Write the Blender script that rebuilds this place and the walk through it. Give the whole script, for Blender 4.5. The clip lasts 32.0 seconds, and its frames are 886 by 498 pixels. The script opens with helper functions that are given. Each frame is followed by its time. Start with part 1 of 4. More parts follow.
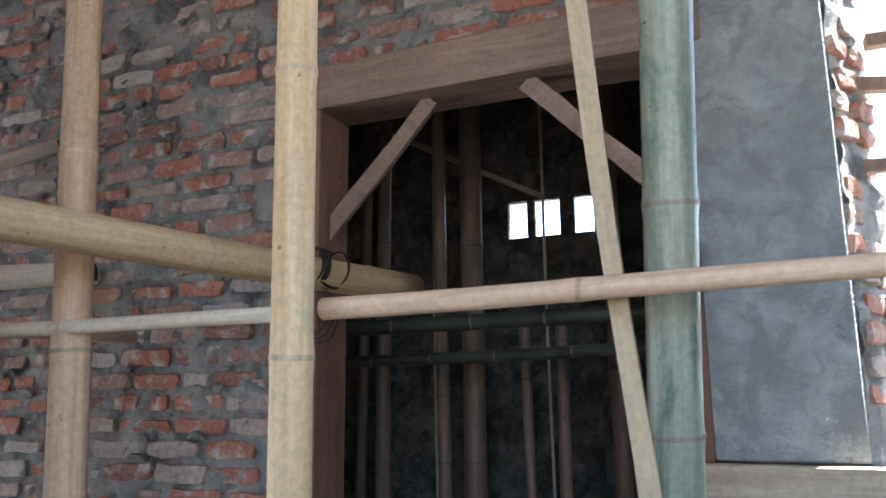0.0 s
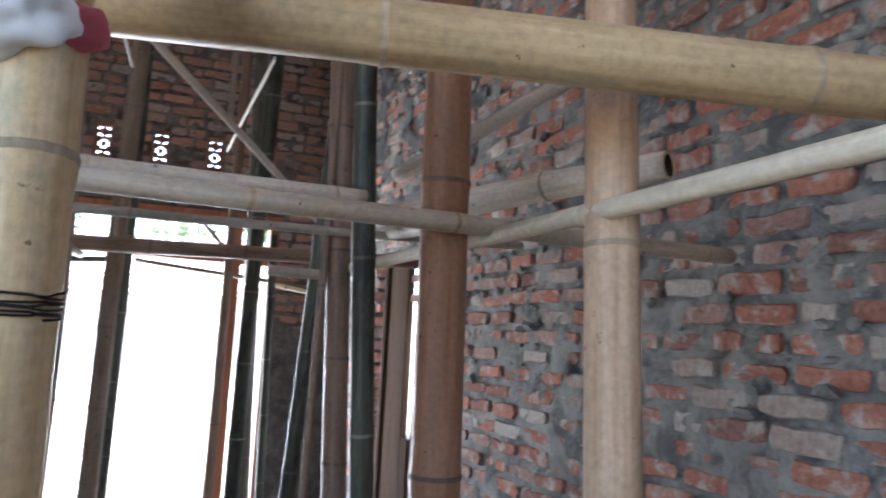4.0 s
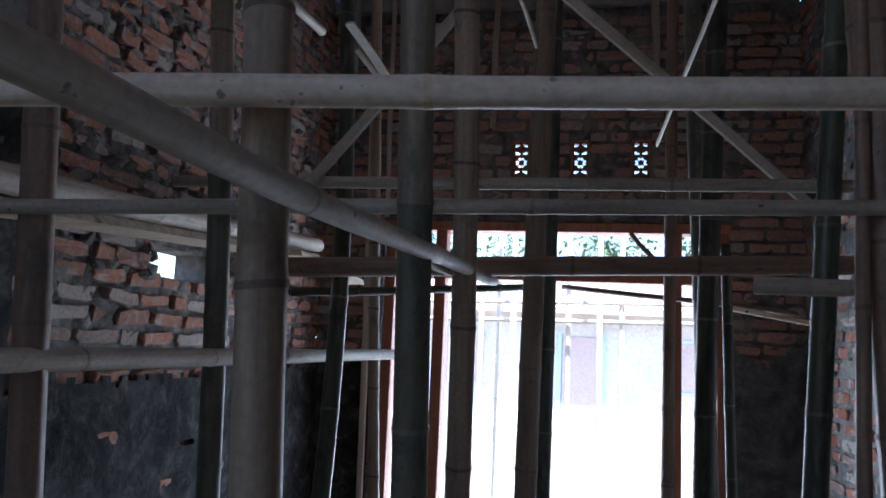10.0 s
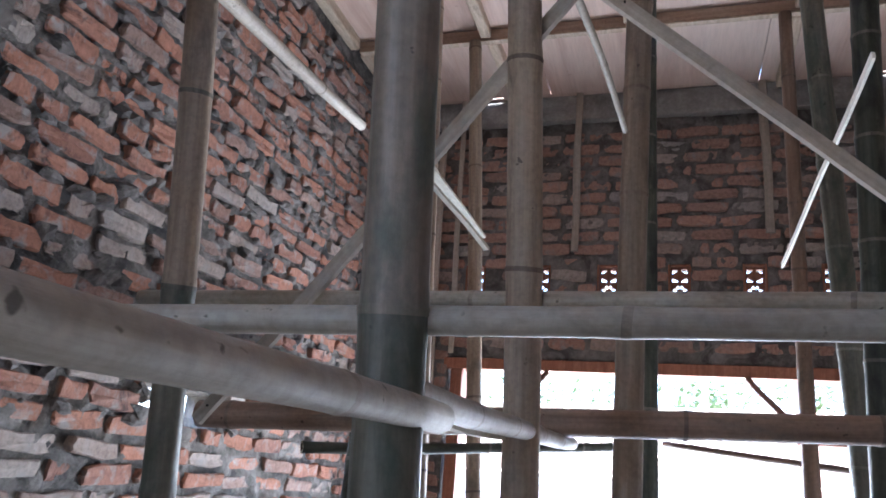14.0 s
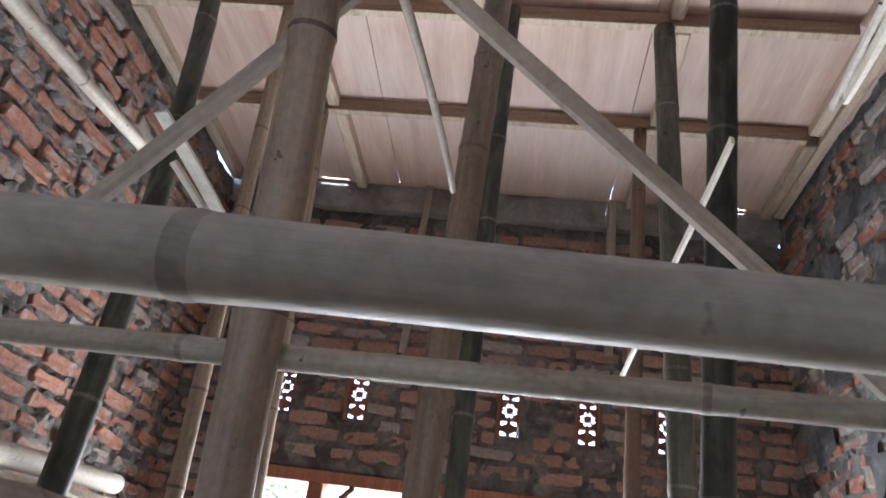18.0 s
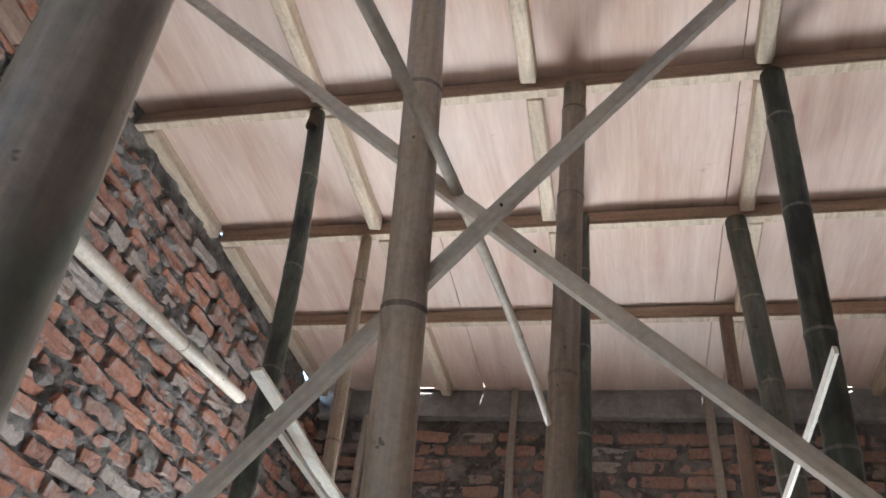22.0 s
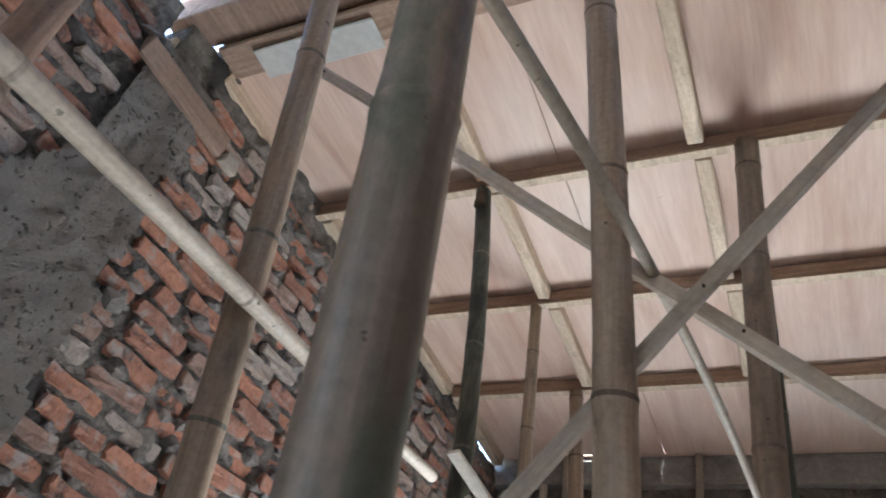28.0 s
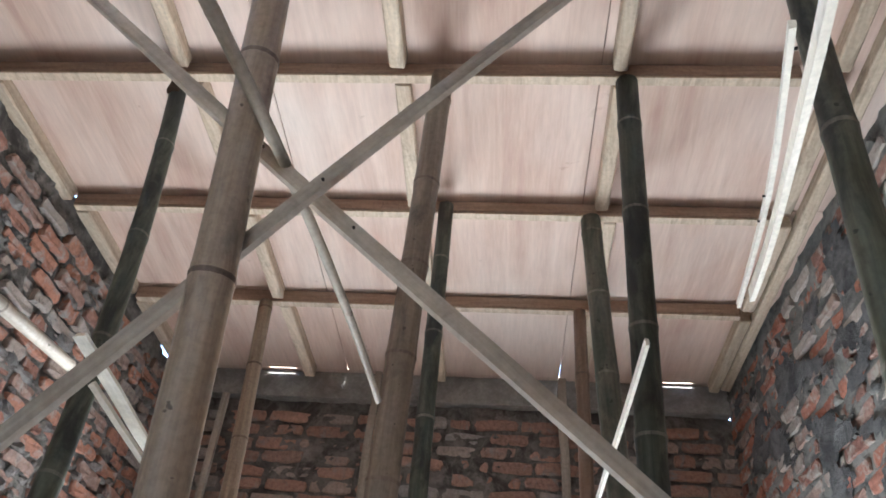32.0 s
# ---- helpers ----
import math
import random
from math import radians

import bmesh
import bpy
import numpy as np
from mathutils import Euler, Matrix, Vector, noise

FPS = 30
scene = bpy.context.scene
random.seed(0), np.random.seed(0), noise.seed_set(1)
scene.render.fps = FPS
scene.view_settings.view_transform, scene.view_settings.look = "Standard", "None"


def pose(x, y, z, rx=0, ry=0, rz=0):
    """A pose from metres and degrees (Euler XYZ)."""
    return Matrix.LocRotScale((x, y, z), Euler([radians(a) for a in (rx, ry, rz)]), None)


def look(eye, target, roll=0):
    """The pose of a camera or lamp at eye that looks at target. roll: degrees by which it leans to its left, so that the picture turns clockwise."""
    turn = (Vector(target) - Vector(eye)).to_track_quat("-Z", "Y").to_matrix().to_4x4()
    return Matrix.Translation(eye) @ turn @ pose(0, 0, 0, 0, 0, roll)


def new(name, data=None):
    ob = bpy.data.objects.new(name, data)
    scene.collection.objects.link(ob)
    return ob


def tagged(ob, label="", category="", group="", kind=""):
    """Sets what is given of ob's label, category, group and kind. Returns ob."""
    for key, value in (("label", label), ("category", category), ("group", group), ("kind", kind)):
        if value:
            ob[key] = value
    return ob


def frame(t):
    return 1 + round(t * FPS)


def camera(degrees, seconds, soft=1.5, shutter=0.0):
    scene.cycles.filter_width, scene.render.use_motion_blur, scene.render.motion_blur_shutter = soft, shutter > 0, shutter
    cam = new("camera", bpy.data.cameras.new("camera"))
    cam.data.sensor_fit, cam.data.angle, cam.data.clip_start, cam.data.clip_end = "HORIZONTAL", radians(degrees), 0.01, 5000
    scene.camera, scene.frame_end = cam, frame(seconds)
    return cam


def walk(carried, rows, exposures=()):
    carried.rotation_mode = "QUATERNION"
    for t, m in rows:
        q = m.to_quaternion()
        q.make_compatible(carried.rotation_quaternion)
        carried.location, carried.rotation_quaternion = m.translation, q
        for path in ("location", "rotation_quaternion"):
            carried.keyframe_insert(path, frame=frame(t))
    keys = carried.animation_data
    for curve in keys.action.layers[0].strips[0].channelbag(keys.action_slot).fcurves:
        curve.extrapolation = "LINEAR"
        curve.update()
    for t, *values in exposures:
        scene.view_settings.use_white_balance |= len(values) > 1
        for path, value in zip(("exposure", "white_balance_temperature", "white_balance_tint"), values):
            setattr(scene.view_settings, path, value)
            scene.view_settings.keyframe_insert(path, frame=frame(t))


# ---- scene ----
cam = camera(60.3, 32.0, soft=1.6, shutter=0.4)
PATH = [
    (0, (-0.6322, 1.0959, 1.6964), (-1.4096, 2.8984, 2.079), -0.59),
    (0.5, (-0.6749, 1.1418, 1.6859), (-1.4958, 2.9258, 2.0644), -1.18),
    (1, (-0.6952, 1.2525, 1.6944), (-1.6375, 2.9735, 2.0822), -1.45),
    (1.5, (-0.6964, 1.369, 1.701), (-1.8123, 2.9843, 2.0826), -0.96),
    (2, (-0.7319, 1.4134, 1.6825), (-2.0251, 2.8998, 2.0265), 0.02),
    (2.5, (-0.8172, 1.4263, 1.6545), (-2.2293, 2.8085, 1.9635), 0.45),
    (3, (-0.9213, 1.4541, 1.6445), (-2.4558, 2.7058, 1.9252), 0.02),
    (3.5, (-0.9968, 1.5316, 1.6361), (-2.7041, 2.5404, 1.8954), 0.66),
    (4, (-1.0366, 1.6165, 1.6494), (-2.8874, 2.3337, 1.8946), 2.99),
    (4.5, (-1.0449, 1.635, 1.6329), (-2.9792, 2.1081, 1.8191), 4.23),
    (6.5, (-1.234, 1.6598, 1.6365), (-3.2209, 1.6736, 1.8639), 1.75),
    (7, (-1.3563, 1.6821, 1.6419), (-3.3412, 1.6361, 1.8827), 1.82),
    (7.5, (-1.4841, 1.6744, 1.674), (-3.4637, 1.5662, 1.9376), 1.39),
    (8, (-1.5447, 1.6654, 1.694), (-3.5172, 1.4988, 1.9796), 0.81),
    (8.5, (-1.6045, 1.6679, 1.6984), (-3.5691, 1.4478, 2.0013), 0.36),
    (9, (-1.7195, 1.6712, 1.7104), (-3.678, 1.3837, 1.9959), 1.07),
    (9.5, (-1.8008, 1.6686, 1.7027), (-3.7559, 1.3347, 1.9594), 1.78),
    (10, (-1.8765, 1.6432, 1.7022), (-3.8278, 1.2876, 1.9589), 2.50),
    (10.5, (-1.9458, 1.6143, 1.6937), (-3.8903, 1.2312, 1.9618), 1.73),
    (11, (-2.0108, 1.6078, 1.6869), (-3.9398, 1.1571, 1.9621), 1.43),
    (11.5, (-2.1421, 1.5987, 1.6945), (-4.0485, 1.0704, 1.9888), 1.26),
    (12, (-2.2424, 1.6253, 1.7098), (-4.1154, 0.999, 2.0256), 1.43),
    (12.5, (-2.2974, 1.6427, 1.7371), (-4.1462, 0.9752, 2.1063), 2.66),
    (13, (-2.3454, 1.6466, 1.7673), (-4.1742, 0.9717, 2.2148), 3.54),
    (13.5, (-2.4239, 1.6293, 1.7897), (-4.2469, 1.0003, 2.3195), 4.21),
    (15.5, (-2.688, 1.5404, 1.8147), (-4.5035, 1.1034, 2.5309), 6.30),
    (16, (-2.7575, 1.5743, 1.836), (-4.5859, 1.2, 2.5549), 7.36),
    (16.5, (-2.7359, 1.5929, 1.8126), (-4.5765, 1.266, 2.5235), 7.55),
    (17, (-2.7573, 1.636, 1.7789), (-4.5968, 1.3657, 2.5159), 6.16),
    (17.5, (-2.8454, 1.6688, 1.8143), (-4.6651, 1.4546, 2.6161), 6.97),
    (18, (-2.9198, 1.6604, 1.8477), (-4.6843, 1.4324, 2.7612), 8.37),
    (18.5, (-2.9459, 1.658, 1.8758), (-4.6641, 1.395, 2.865), 8.70),
    (19, (-2.9333, 1.667, 1.8949), (-4.5986, 1.385, 2.966), 8.68),
    (19.5, (-2.9066, 1.6843, 1.9135), (-4.5258, 1.4072, 3.0543), 8.28),
    (20, (-2.8838, 1.6797, 1.9292), (-4.4624, 1.3873, 3.1218), 8.04),
    (20.5, (-2.8822, 1.674, 1.9312), (-4.4328, 1.3577, 3.1541), 7.98),
    (21, (-2.8744, 1.6635, 1.9351), (-4.3975, 1.3088, 3.1818), 7.81),
    (21.5, (-2.8626, 1.6490, 1.9397), (-4.3591, 1.2533, 3.2061), 8.07),
    (22, (-2.8528, 1.6321, 1.9398), (-4.3283, 1.1980, 3.2183), 8.22),
    (22.5, (-2.8460, 1.6338, 1.9401), (-4.3015, 1.1734, 3.2322), 8.19),
    (23, (-2.8362, 1.6278, 1.9435), (-4.2647, 1.1227, 3.2491), 8.69),
    (23.5, (-2.8277, 1.6069, 1.9459), (-4.2226, 1.0418, 3.2631), 9.88),
    (24, (-2.8225, 1.5823, 1.9486), (-4.1784, 0.9497, 3.2758), 11.56),
    (24.5, (-2.8042, 1.5677, 1.9424), (-4.1276, 0.8770, 3.2735), 12.84),
    (25, (-2.8041, 1.5629, 1.9420), (-4.0966, 0.8246, 3.2778), 13.71),
    (25.5, (-2.8007, 1.5608, 1.9410), (-4.0714, 0.7845, 3.2761), 14.24),
    (27.5, (-2.7782, 1.5438, 1.9445), (-4.0001, 0.6785, 3.2705), 16.06),
    (28, (-2.7794, 1.5742, 1.9461), (-4.0462, 0.7863, 3.2782), 14.58),
    (28.5, (-2.7917, 1.604, 1.9479), (-4.0882, 0.8973, 3.2969), 13.42),
    (29, (-2.8067, 1.6308, 1.9474), (-4.1578, 1.0545, 3.3047), 11.21),
    (29.5, (-2.8062, 1.6613, 1.9441), (-4.19, 1.1674, 3.301), 9.69),
    (30, (-2.8257, 1.679, 1.9402), (-4.2502, 1.2832, 3.2872), 8.29),
    (30.5, (-2.8521, 1.704, 1.9382), (-4.305, 1.378, 3.2735), 7.46),
    (31, (-2.8512, 1.7141, 1.9384), (-4.3247, 1.4526, 3.2652), 6.87),
    (31.5, (-2.8631, 1.7313, 1.9318), (-4.3633, 1.5244, 3.2381), 6.07),
    (32, (-2.8645, 1.7451, 1.9264), (-4.3933, 1.5822, 3.2056), 5.39),
]
EXPOSURES = [(0, 3.4, 5900, 11), (1, 3.72, 6050, 12), (2, 4.1, 6050, 12), (3, 3.86, 6550, 12), (4, 3.58, 5750, 10), (4.5, 3.35, 5600, 10), (6.5, 1.8, 5200, 10), (7, 1.72, 5200, 10), (8, 1.6, 5200, 10), (9, 2.05, 5150, 10), (10, 1.88, 5150, 10), (11.5, 2.2, 5200, 11), (12, 2.46, 5250, 11), (12.5, 2.7, 5300, 11), (13.2, 3.42, 5350, 11), (16, 3.75, 5400, 11), (17, 3.78, 5550, 11), (18, 3.7, 5800, 11), (19, 4.0, 5800, 7), (20, 3.93, 5800, 6.5), (23, 3.84, 5900, 6), (25, 3.74, 5900, 6), (28, 3.7, 5900, 6), (32, 3.96, 5800, 6)]
walk(cam, [(t, look(eye, target, roll)) for t, eye, target, roll in PATH], EXPOSURES)

# ---- daylight ----
world = bpy.data.worlds.new("sky")
scene.world = world
world.use_nodes = True
wn = world.node_tree
sky = wn.nodes.new("ShaderNodeTexSky")
sky.sky_type, sky.sun_disc = "NISHITA", False
sky.sun_elevation, sky.sun_rotation = radians(63), radians(66)
wn.links.new(sky.outputs[0], wn.nodes["Background"].inputs[0])
wn.nodes["Background"].inputs[1].default_value = 0.15
sun = new("sun", bpy.data.lights.new("sun", "SUN"))
sun.data.energy, sun.data.angle, sun.data.color = 5.0, radians(1), (1.0, 0.95, 0.88)
sun.matrix_world = look((0, 0, 20), (-9.0, -4.0, 0))


def window_light(name, place, target, w, h, watts, color=(0.95, 0.98, 1.0)):
    lamp = bpy.data.lights.new(name, "AREA")
    lamp.shape, lamp.size, lamp.size_y, lamp.energy, lamp.color = "RECTANGLE", w, h, watts, color
    ob = new(name, lamp)
    ob.matrix_world = look(place, target)
    return ob


# Fill lamp for the entrance part, at a made-up, unseen side opening.
window_light("fill_at_open_side", (-0.15, -0.2, 2.27), (-0.3, 2.5, 2.0), 1.45, 2.0, 1.3)
window_light("sky_at_doorway", (-6.55, 1.45, 1.2), (-3.0, 1.45, 2.2), 1.8, 2.3, 20)
window_light("sky_at_side_opening", (-4.62, 3.1, 1.5), (-4.6, 1.0, 1.5), 0.1, 0.66, 0.4)

# ---- materials ----


def nodes_of(name, rough=0.8, spec=0.3):
    m = bpy.data.materials.new(name)
    m.use_nodes = True
    t = m.node_tree
    b = t.nodes["Principled BSDF"]
    b.inputs["Roughness"].default_value = rough
    b.inputs["Specular IOR Level"].default_value = spec
    return m, t, b


def coords(t, scale=(1, 1, 1), kind="Object"):
    c = t.nodes.new("ShaderNodeTexCoord")
    mp = t.nodes.new("ShaderNodeMapping")
    mp.inputs["Scale"].default_value = scale
    t.links.new(c.outputs[kind], mp.inputs["Vector"])
    return mp.outputs[0]


def grain(t, vec, scale, detail=6.0, rough=0.6, distortion=0.0):
    n = t.nodes.new("ShaderNodeTexNoise")
    n.inputs["Scale"].default_value, n.inputs["Detail"].default_value = scale, detail
    n.inputs["Roughness"].default_value, n.inputs["Distortion"].default_value = rough, distortion
    t.links.new(vec, n.inputs["Vector"])
    return n.outputs["Fac"]


def ramp(t, fac, stops):
    r = t.nodes.new("ShaderNodeValToRGB")
    e = r.color_ramp.elements
    while len(e) < len(stops):
        e.new(0.5)
    for el, (pos, col) in zip(e, stops):
        el.position, el.color = pos, (*(col if isinstance(col, tuple) else (col, col, col)), 1)
    t.links.new(fac, r.inputs[0])
    return r.outputs[0]


def blend(t, fac, a, b, mode="MIX"):
    m = t.nodes.new("ShaderNodeMix")
    m.data_type, m.blend_type = "RGBA", mode
    for sock, val in ((m.inputs[0], fac), (m.inputs[6], a), (m.inputs[7], b)):
        if isinstance(val, (int, float)):
            sock.default_value = val
        elif isinstance(val, tuple):
            sock.default_value = (*val, 1)
        else:
            t.links.new(val, sock)
    return m.outputs[2]


def sums(t, op, a, b):
    m = t.nodes.new("ShaderNodeMath")
    m.operation = op
    for sock, val in zip(m.inputs, (a, b)):
        if isinstance(val, (int, float)):
            sock.default_value = val
        else:
            t.links.new(val, sock)
    return m.outputs[0]


def relief(t, b, height, strength, dist):
    n = t.nodes.new("ShaderNodeBump")
    n.inputs["Strength"].default_value, n.inputs["Distance"].default_value = strength, dist
    t.links.new(height, n.inputs["Height"])
    t.links.new(n.outputs[0], b.inputs["Normal"])


def chance(t, island=False):
    o = t.nodes.new("ShaderNodeObjectInfo")
    if not island:
        return o.outputs["Random"]
    g = t.nodes.new("ShaderNodeNewGeometry")
    return sums(t, "FRACT", sums(t, "ADD", o.outputs["Random"], g.outputs["Random Per Island"]), 0.0)


def mineral(name, dark, mid, light, big=1.5, fine=30.0, bump=0.6, dist=0.01, stain=None, rough=0.92, pits=0.0):
    m, t, b = nodes_of(name, rough, 0.2)
    v = coords(t, kind="Object")
    n1, n2 = grain(t, v, big, 8, 0.65), grain(t, v, fine, 8, 0.7)
    c = ramp(t, n1, [(0.3, dark), (0.5, mid), (0.72, light)])
    c = blend(t, 0.55, c, ramp(t, n2, [(0.3, 0.55), (0.6, 1.0), (0.75, 1.25)]), "MULTIPLY")
    if stain:
        c = blend(t, ramp(t, grain(t, v, stain[1], 9, 0.7, 0.6), [(0.46, 0.0), (0.6, 1.0)]), c, stain[0])
    height = sums(t, "ADD", n2, sums(t, "MULTIPLY", grain(t, v, fine * 4, 4), 0.5))
    if pits:
        hole = ramp(t, grain(t, v, 62, 3, 0.5, 0.3), [(pits, 0.0), (pits + 0.08, 1.0)])
        c = blend(t, sums(t, "MULTIPLY", hole, 0.7), c, tuple(x * 0.35 for x in dark))
        height = sums(t, "SUBTRACT", height, sums(t, "MULTIPLY", hole, 1.5))
    t.links.new(c, b.inputs["Base Color"])
    relief(t, b, height, bump, dist)
    return m


def clay(name, cols, smear, amount, soot=0.0):
    m, t, b = nodes_of(name, 0.93, 0.15)
    v = coords(t, kind="Object")
    r = chance(t, True)
    c = ramp(t, r, cols)
    shift = t.nodes.new("ShaderNodeVectorMath")
    shift.operation = "ADD"
    t.links.new(v, shift.inputs[0])
    comb = t.nodes.new("ShaderNodeCombineXYZ")
    t.links.new(sums(t, "MULTIPLY", r, 37.0), comb.inputs[0])
    t.links.new(comb.outputs[0], shift.inputs[1])
    vec = shift.outputs[0]
    fine = grain(t, vec, 55, 8, 0.7)
    c = blend(t, 0.75, c, ramp(t, fine, [(0.28, 0.45), (0.5, 0.95), (0.72, 1.35)]), "MULTIPLY")
    edge = ramp(t, grain(t, vec, 14, 8, 0.65, 0.4), [(amount, 0.0), (amount + 0.14, 1.0)])
    c = blend(t, edge, c, smear)
    if soot:
        c = blend(t, ramp(t, grain(t, vec, 9, 8, 0.7, 0.5), [(soot, 0.0), (soot + 0.12, 1.0)]), c, (0.05, 0.045, 0.045))
    t.links.new(c, b.inputs["Base Color"])
    relief(t, b, sums(t, "ADD", fine, sums(t, "MULTIPLY", grain(t, vec, 16, 6), 1.2)), 0.8, 0.008)
    return m


def culm(name, base, pale, patch, patch_at=0.58, rough=0.42, spec=0.4):
    m, t, b = nodes_of(name, rough, spec)
    v = coords(t, (1, 1, 1))
    r = chance(t)
    long = coords(t, (34, 34, 1.6))
    streak = grain(t, long, 2.2, 5, 0.6)
    c = ramp(t, streak, [(0.3, base), (0.52, tuple((a + b2) / 2 for a, b2 in zip(base, pale))), (0.72, pale)])
    spots = grain(t, coords(t, (9, 9, 3.2)), 1.5, 7, 0.65, 0.5)
    c = blend(t, sums(t, "MULTIPLY", ramp(t, spots, [(patch_at, 0.0), (patch_at + 0.13, 1.0)]), 0.85), c, patch)
    c = blend(t, 0.5, c, ramp(t, grain(t, v, 90, 4), [(0.3, 0.6), (0.6, 1.05)]), "MULTIPLY")
    c = blend(t, ramp(t, grain(t, v, 45, 3, 0.5), [(0.7, 0.0), (0.74, 1.0)]), c, tuple(x * 0.45 for x in base))
    bright = t.nodes.new("ShaderNodeHueSaturation")
    t.links.new(sums(t, "ADD", sums(t, "MULTIPLY", r, 0.4), 0.8), bright.inputs["Value"])
    t.links.new(c, bright.inputs["Color"])
    t.links.new(bright.outputs[0], b.inputs["Base Color"])
    t.links.new(ramp(t, spots, [(0.3, rough - 0.08), (0.7, rough + 0.25)]), b.inputs["Roughness"])
    relief(t, b, sums(t, "ADD", streak, grain(t, v, 60, 4)), 0.35, 0.003)
    return m


def lumber(name, dark, light, along=(1.5, 22, 22), stain=(0.1, 0.08, 0.06), amount=0.62, rough=0.75):
    m, t, b = nodes_of(name, rough, 0.25)
    v = coords(t, along)
    g1 = grain(t, v, 2.0, 8, 0.62, 0.8)
    c = ramp(t, g1, [(0.3, dark), (0.7, light)])
    c = blend(t, ramp(t, grain(t, coords(t, (2, 6, 6)), 1.3, 8, 0.65, 0.4), [(amount, 0.0), (amount + 0.12, 1.0)]), c, stain)
    c = blend(t, 0.5, c, ramp(t, grain(t, coords(t), 70, 5), [(0.3, 0.65), (0.65, 1.1)]), "MULTIPLY")
    r = t.nodes.new("ShaderNodeHueSaturation")
    t.links.new(sums(t, "ADD", sums(t, "MULTIPLY", chance(t), 0.35), 0.82), r.inputs["Value"])
    t.links.new(c, r.inputs["Color"])
    t.links.new(r.outputs[0], b.inputs["Base Color"])
    relief(t, b, g1, 0.4, 0.003)
    return m


def sheeting(name):
    """Pinkish plywood with broad streaks along the room and large pale worn areas."""
    m, t, b = nodes_of(name, 0.7, 0.25)
    streak = grain(t, coords(t, (0.7, 7.0, 1)), 1.6, 7, 0.6, 0.5)
    c = ramp(t, streak, [(0.3, (0.47, 0.315, 0.25)), (0.5, (0.57, 0.42, 0.34)), (0.7, (0.66, 0.52, 0.435))])
    cloud = grain(t, coords(t, (0.9, 1.3, 1)), 1.1, 5, 0.55, 0.3)
    c = blend(t, sums(t, "MULTIPLY", ramp(t, cloud, [(0.42, 0.0), (0.66, 1.0)]), 0.7), c, (0.7, 0.6, 0.53))
    fine = grain(t, coords(t, (3, 30, 1)), 3.0, 6, 0.65)
    c = blend(t, 0.35, c, ramp(t, fine, [(0.3, 0.72), (0.65, 1.08)]), "MULTIPLY")
    c = blend(t, ramp(t, grain(t, coords(t), 7, 8, 0.7, 0.4), [(0.66, 0.0), (0.72, 0.5)]), c, (0.3, 0.2, 0.15))
    t.links.new(c, b.inputs["Base Color"])
    relief(t, b, fine, 0.25, 0.002)
    return m


MORTAR = mineral("mortar", (0.185, 0.182, 0.168), (0.255, 0.252, 0.234), (0.335, 0.33, 0.306), 4.0, 40, 0.7, 0.01, ((0.1, 0.1, 0.098), 7.0))
MORTAR_BROWN = mineral("brown_grey_mortar", (0.15, 0.14, 0.13), (0.245, 0.225, 0.21), (0.34, 0.315, 0.295), 5.0, 40, 0.9, 0.012, ((0.1, 0.09, 0.085), 7.0))
MORTAR_OLD = mineral("mouldy_mortar", (0.11, 0.1, 0.09), (0.25, 0.23, 0.208), (0.42, 0.392, 0.36), 12.0, 38, 1.0, 0.016, ((0.085, 0.08, 0.076), 6.0))
PLASTER = mineral("cement_plaster", (0.27, 0.285, 0.28), (0.36, 0.38, 0.375), (0.46, 0.48, 0.47), 5.0, 26, 0.9, 0.012, ((0.24, 0.25, 0.245), 9.0))
CONCRETE = mineral("cast_concrete", (0.13, 0.12, 0.11), (0.23, 0.22, 0.2), (0.36, 0.35, 0.33), 14.0, 55, 1.0, 0.02, ((0.1, 0.095, 0.088), 9.0))
RINGCAST = mineral("smooth_cast_concrete", (0.26, 0.25, 0.24), (0.36, 0.35, 0.335), (0.45, 0.44, 0.42), 6.0, 60, 0.5, 0.006, ((0.22, 0.21, 0.2), 5.0))
COLUMNCAST = mineral("brownish_cast_column", (0.2, 0.18, 0.162), (0.255, 0.23, 0.208), (0.31, 0.282, 0.256), 4.0, 95, 1.0, 0.01, ((0.235, 0.222, 0.205), 6.0), pits=0.6)
DAMP = mineral("damp_black_render", (0.035, 0.034, 0.034), (0.08, 0.078, 0.075), (0.22, 0.215, 0.205), 13.0, 60, 1.0, 0.03, ((0.02, 0.02, 0.02), 4.0))
GREYRENDER = mineral("dull_grey_render", (0.12, 0.12, 0.122), (0.2, 0.2, 0.2), (0.29, 0.29, 0.285), 9.0, 45, 1.0, 0.02, ((0.09, 0.09, 0.092), 6.0))
EARTH = mineral("trodden_earth", (0.2, 0.16, 0.12), (0.32, 0.27, 0.21), (0.42, 0.37, 0.3), 0.8, 9, 0.6, 0.03)
RENDERED = mineral("pale_house_paint", (0.7, 0.66, 0.65), (0.78, 0.75, 0.74), (0.82, 0.8, 0.79), 0.8, 12, 0.2, 0.004)
RED_CLAY = clay("red_brick_clay", [(0.0, (0.31, 0.13, 0.092)), (0.3, (0.385, 0.17, 0.118)), (0.5, (0.215, 0.11, 0.088)), (0.7, (0.32, 0.2, 0.165)), (0.9, (0.34, 0.28, 0.245)), (1.0, (0.44, 0.4, 0.36))], (0.4, 0.375, 0.335), 0.5, 0.64)
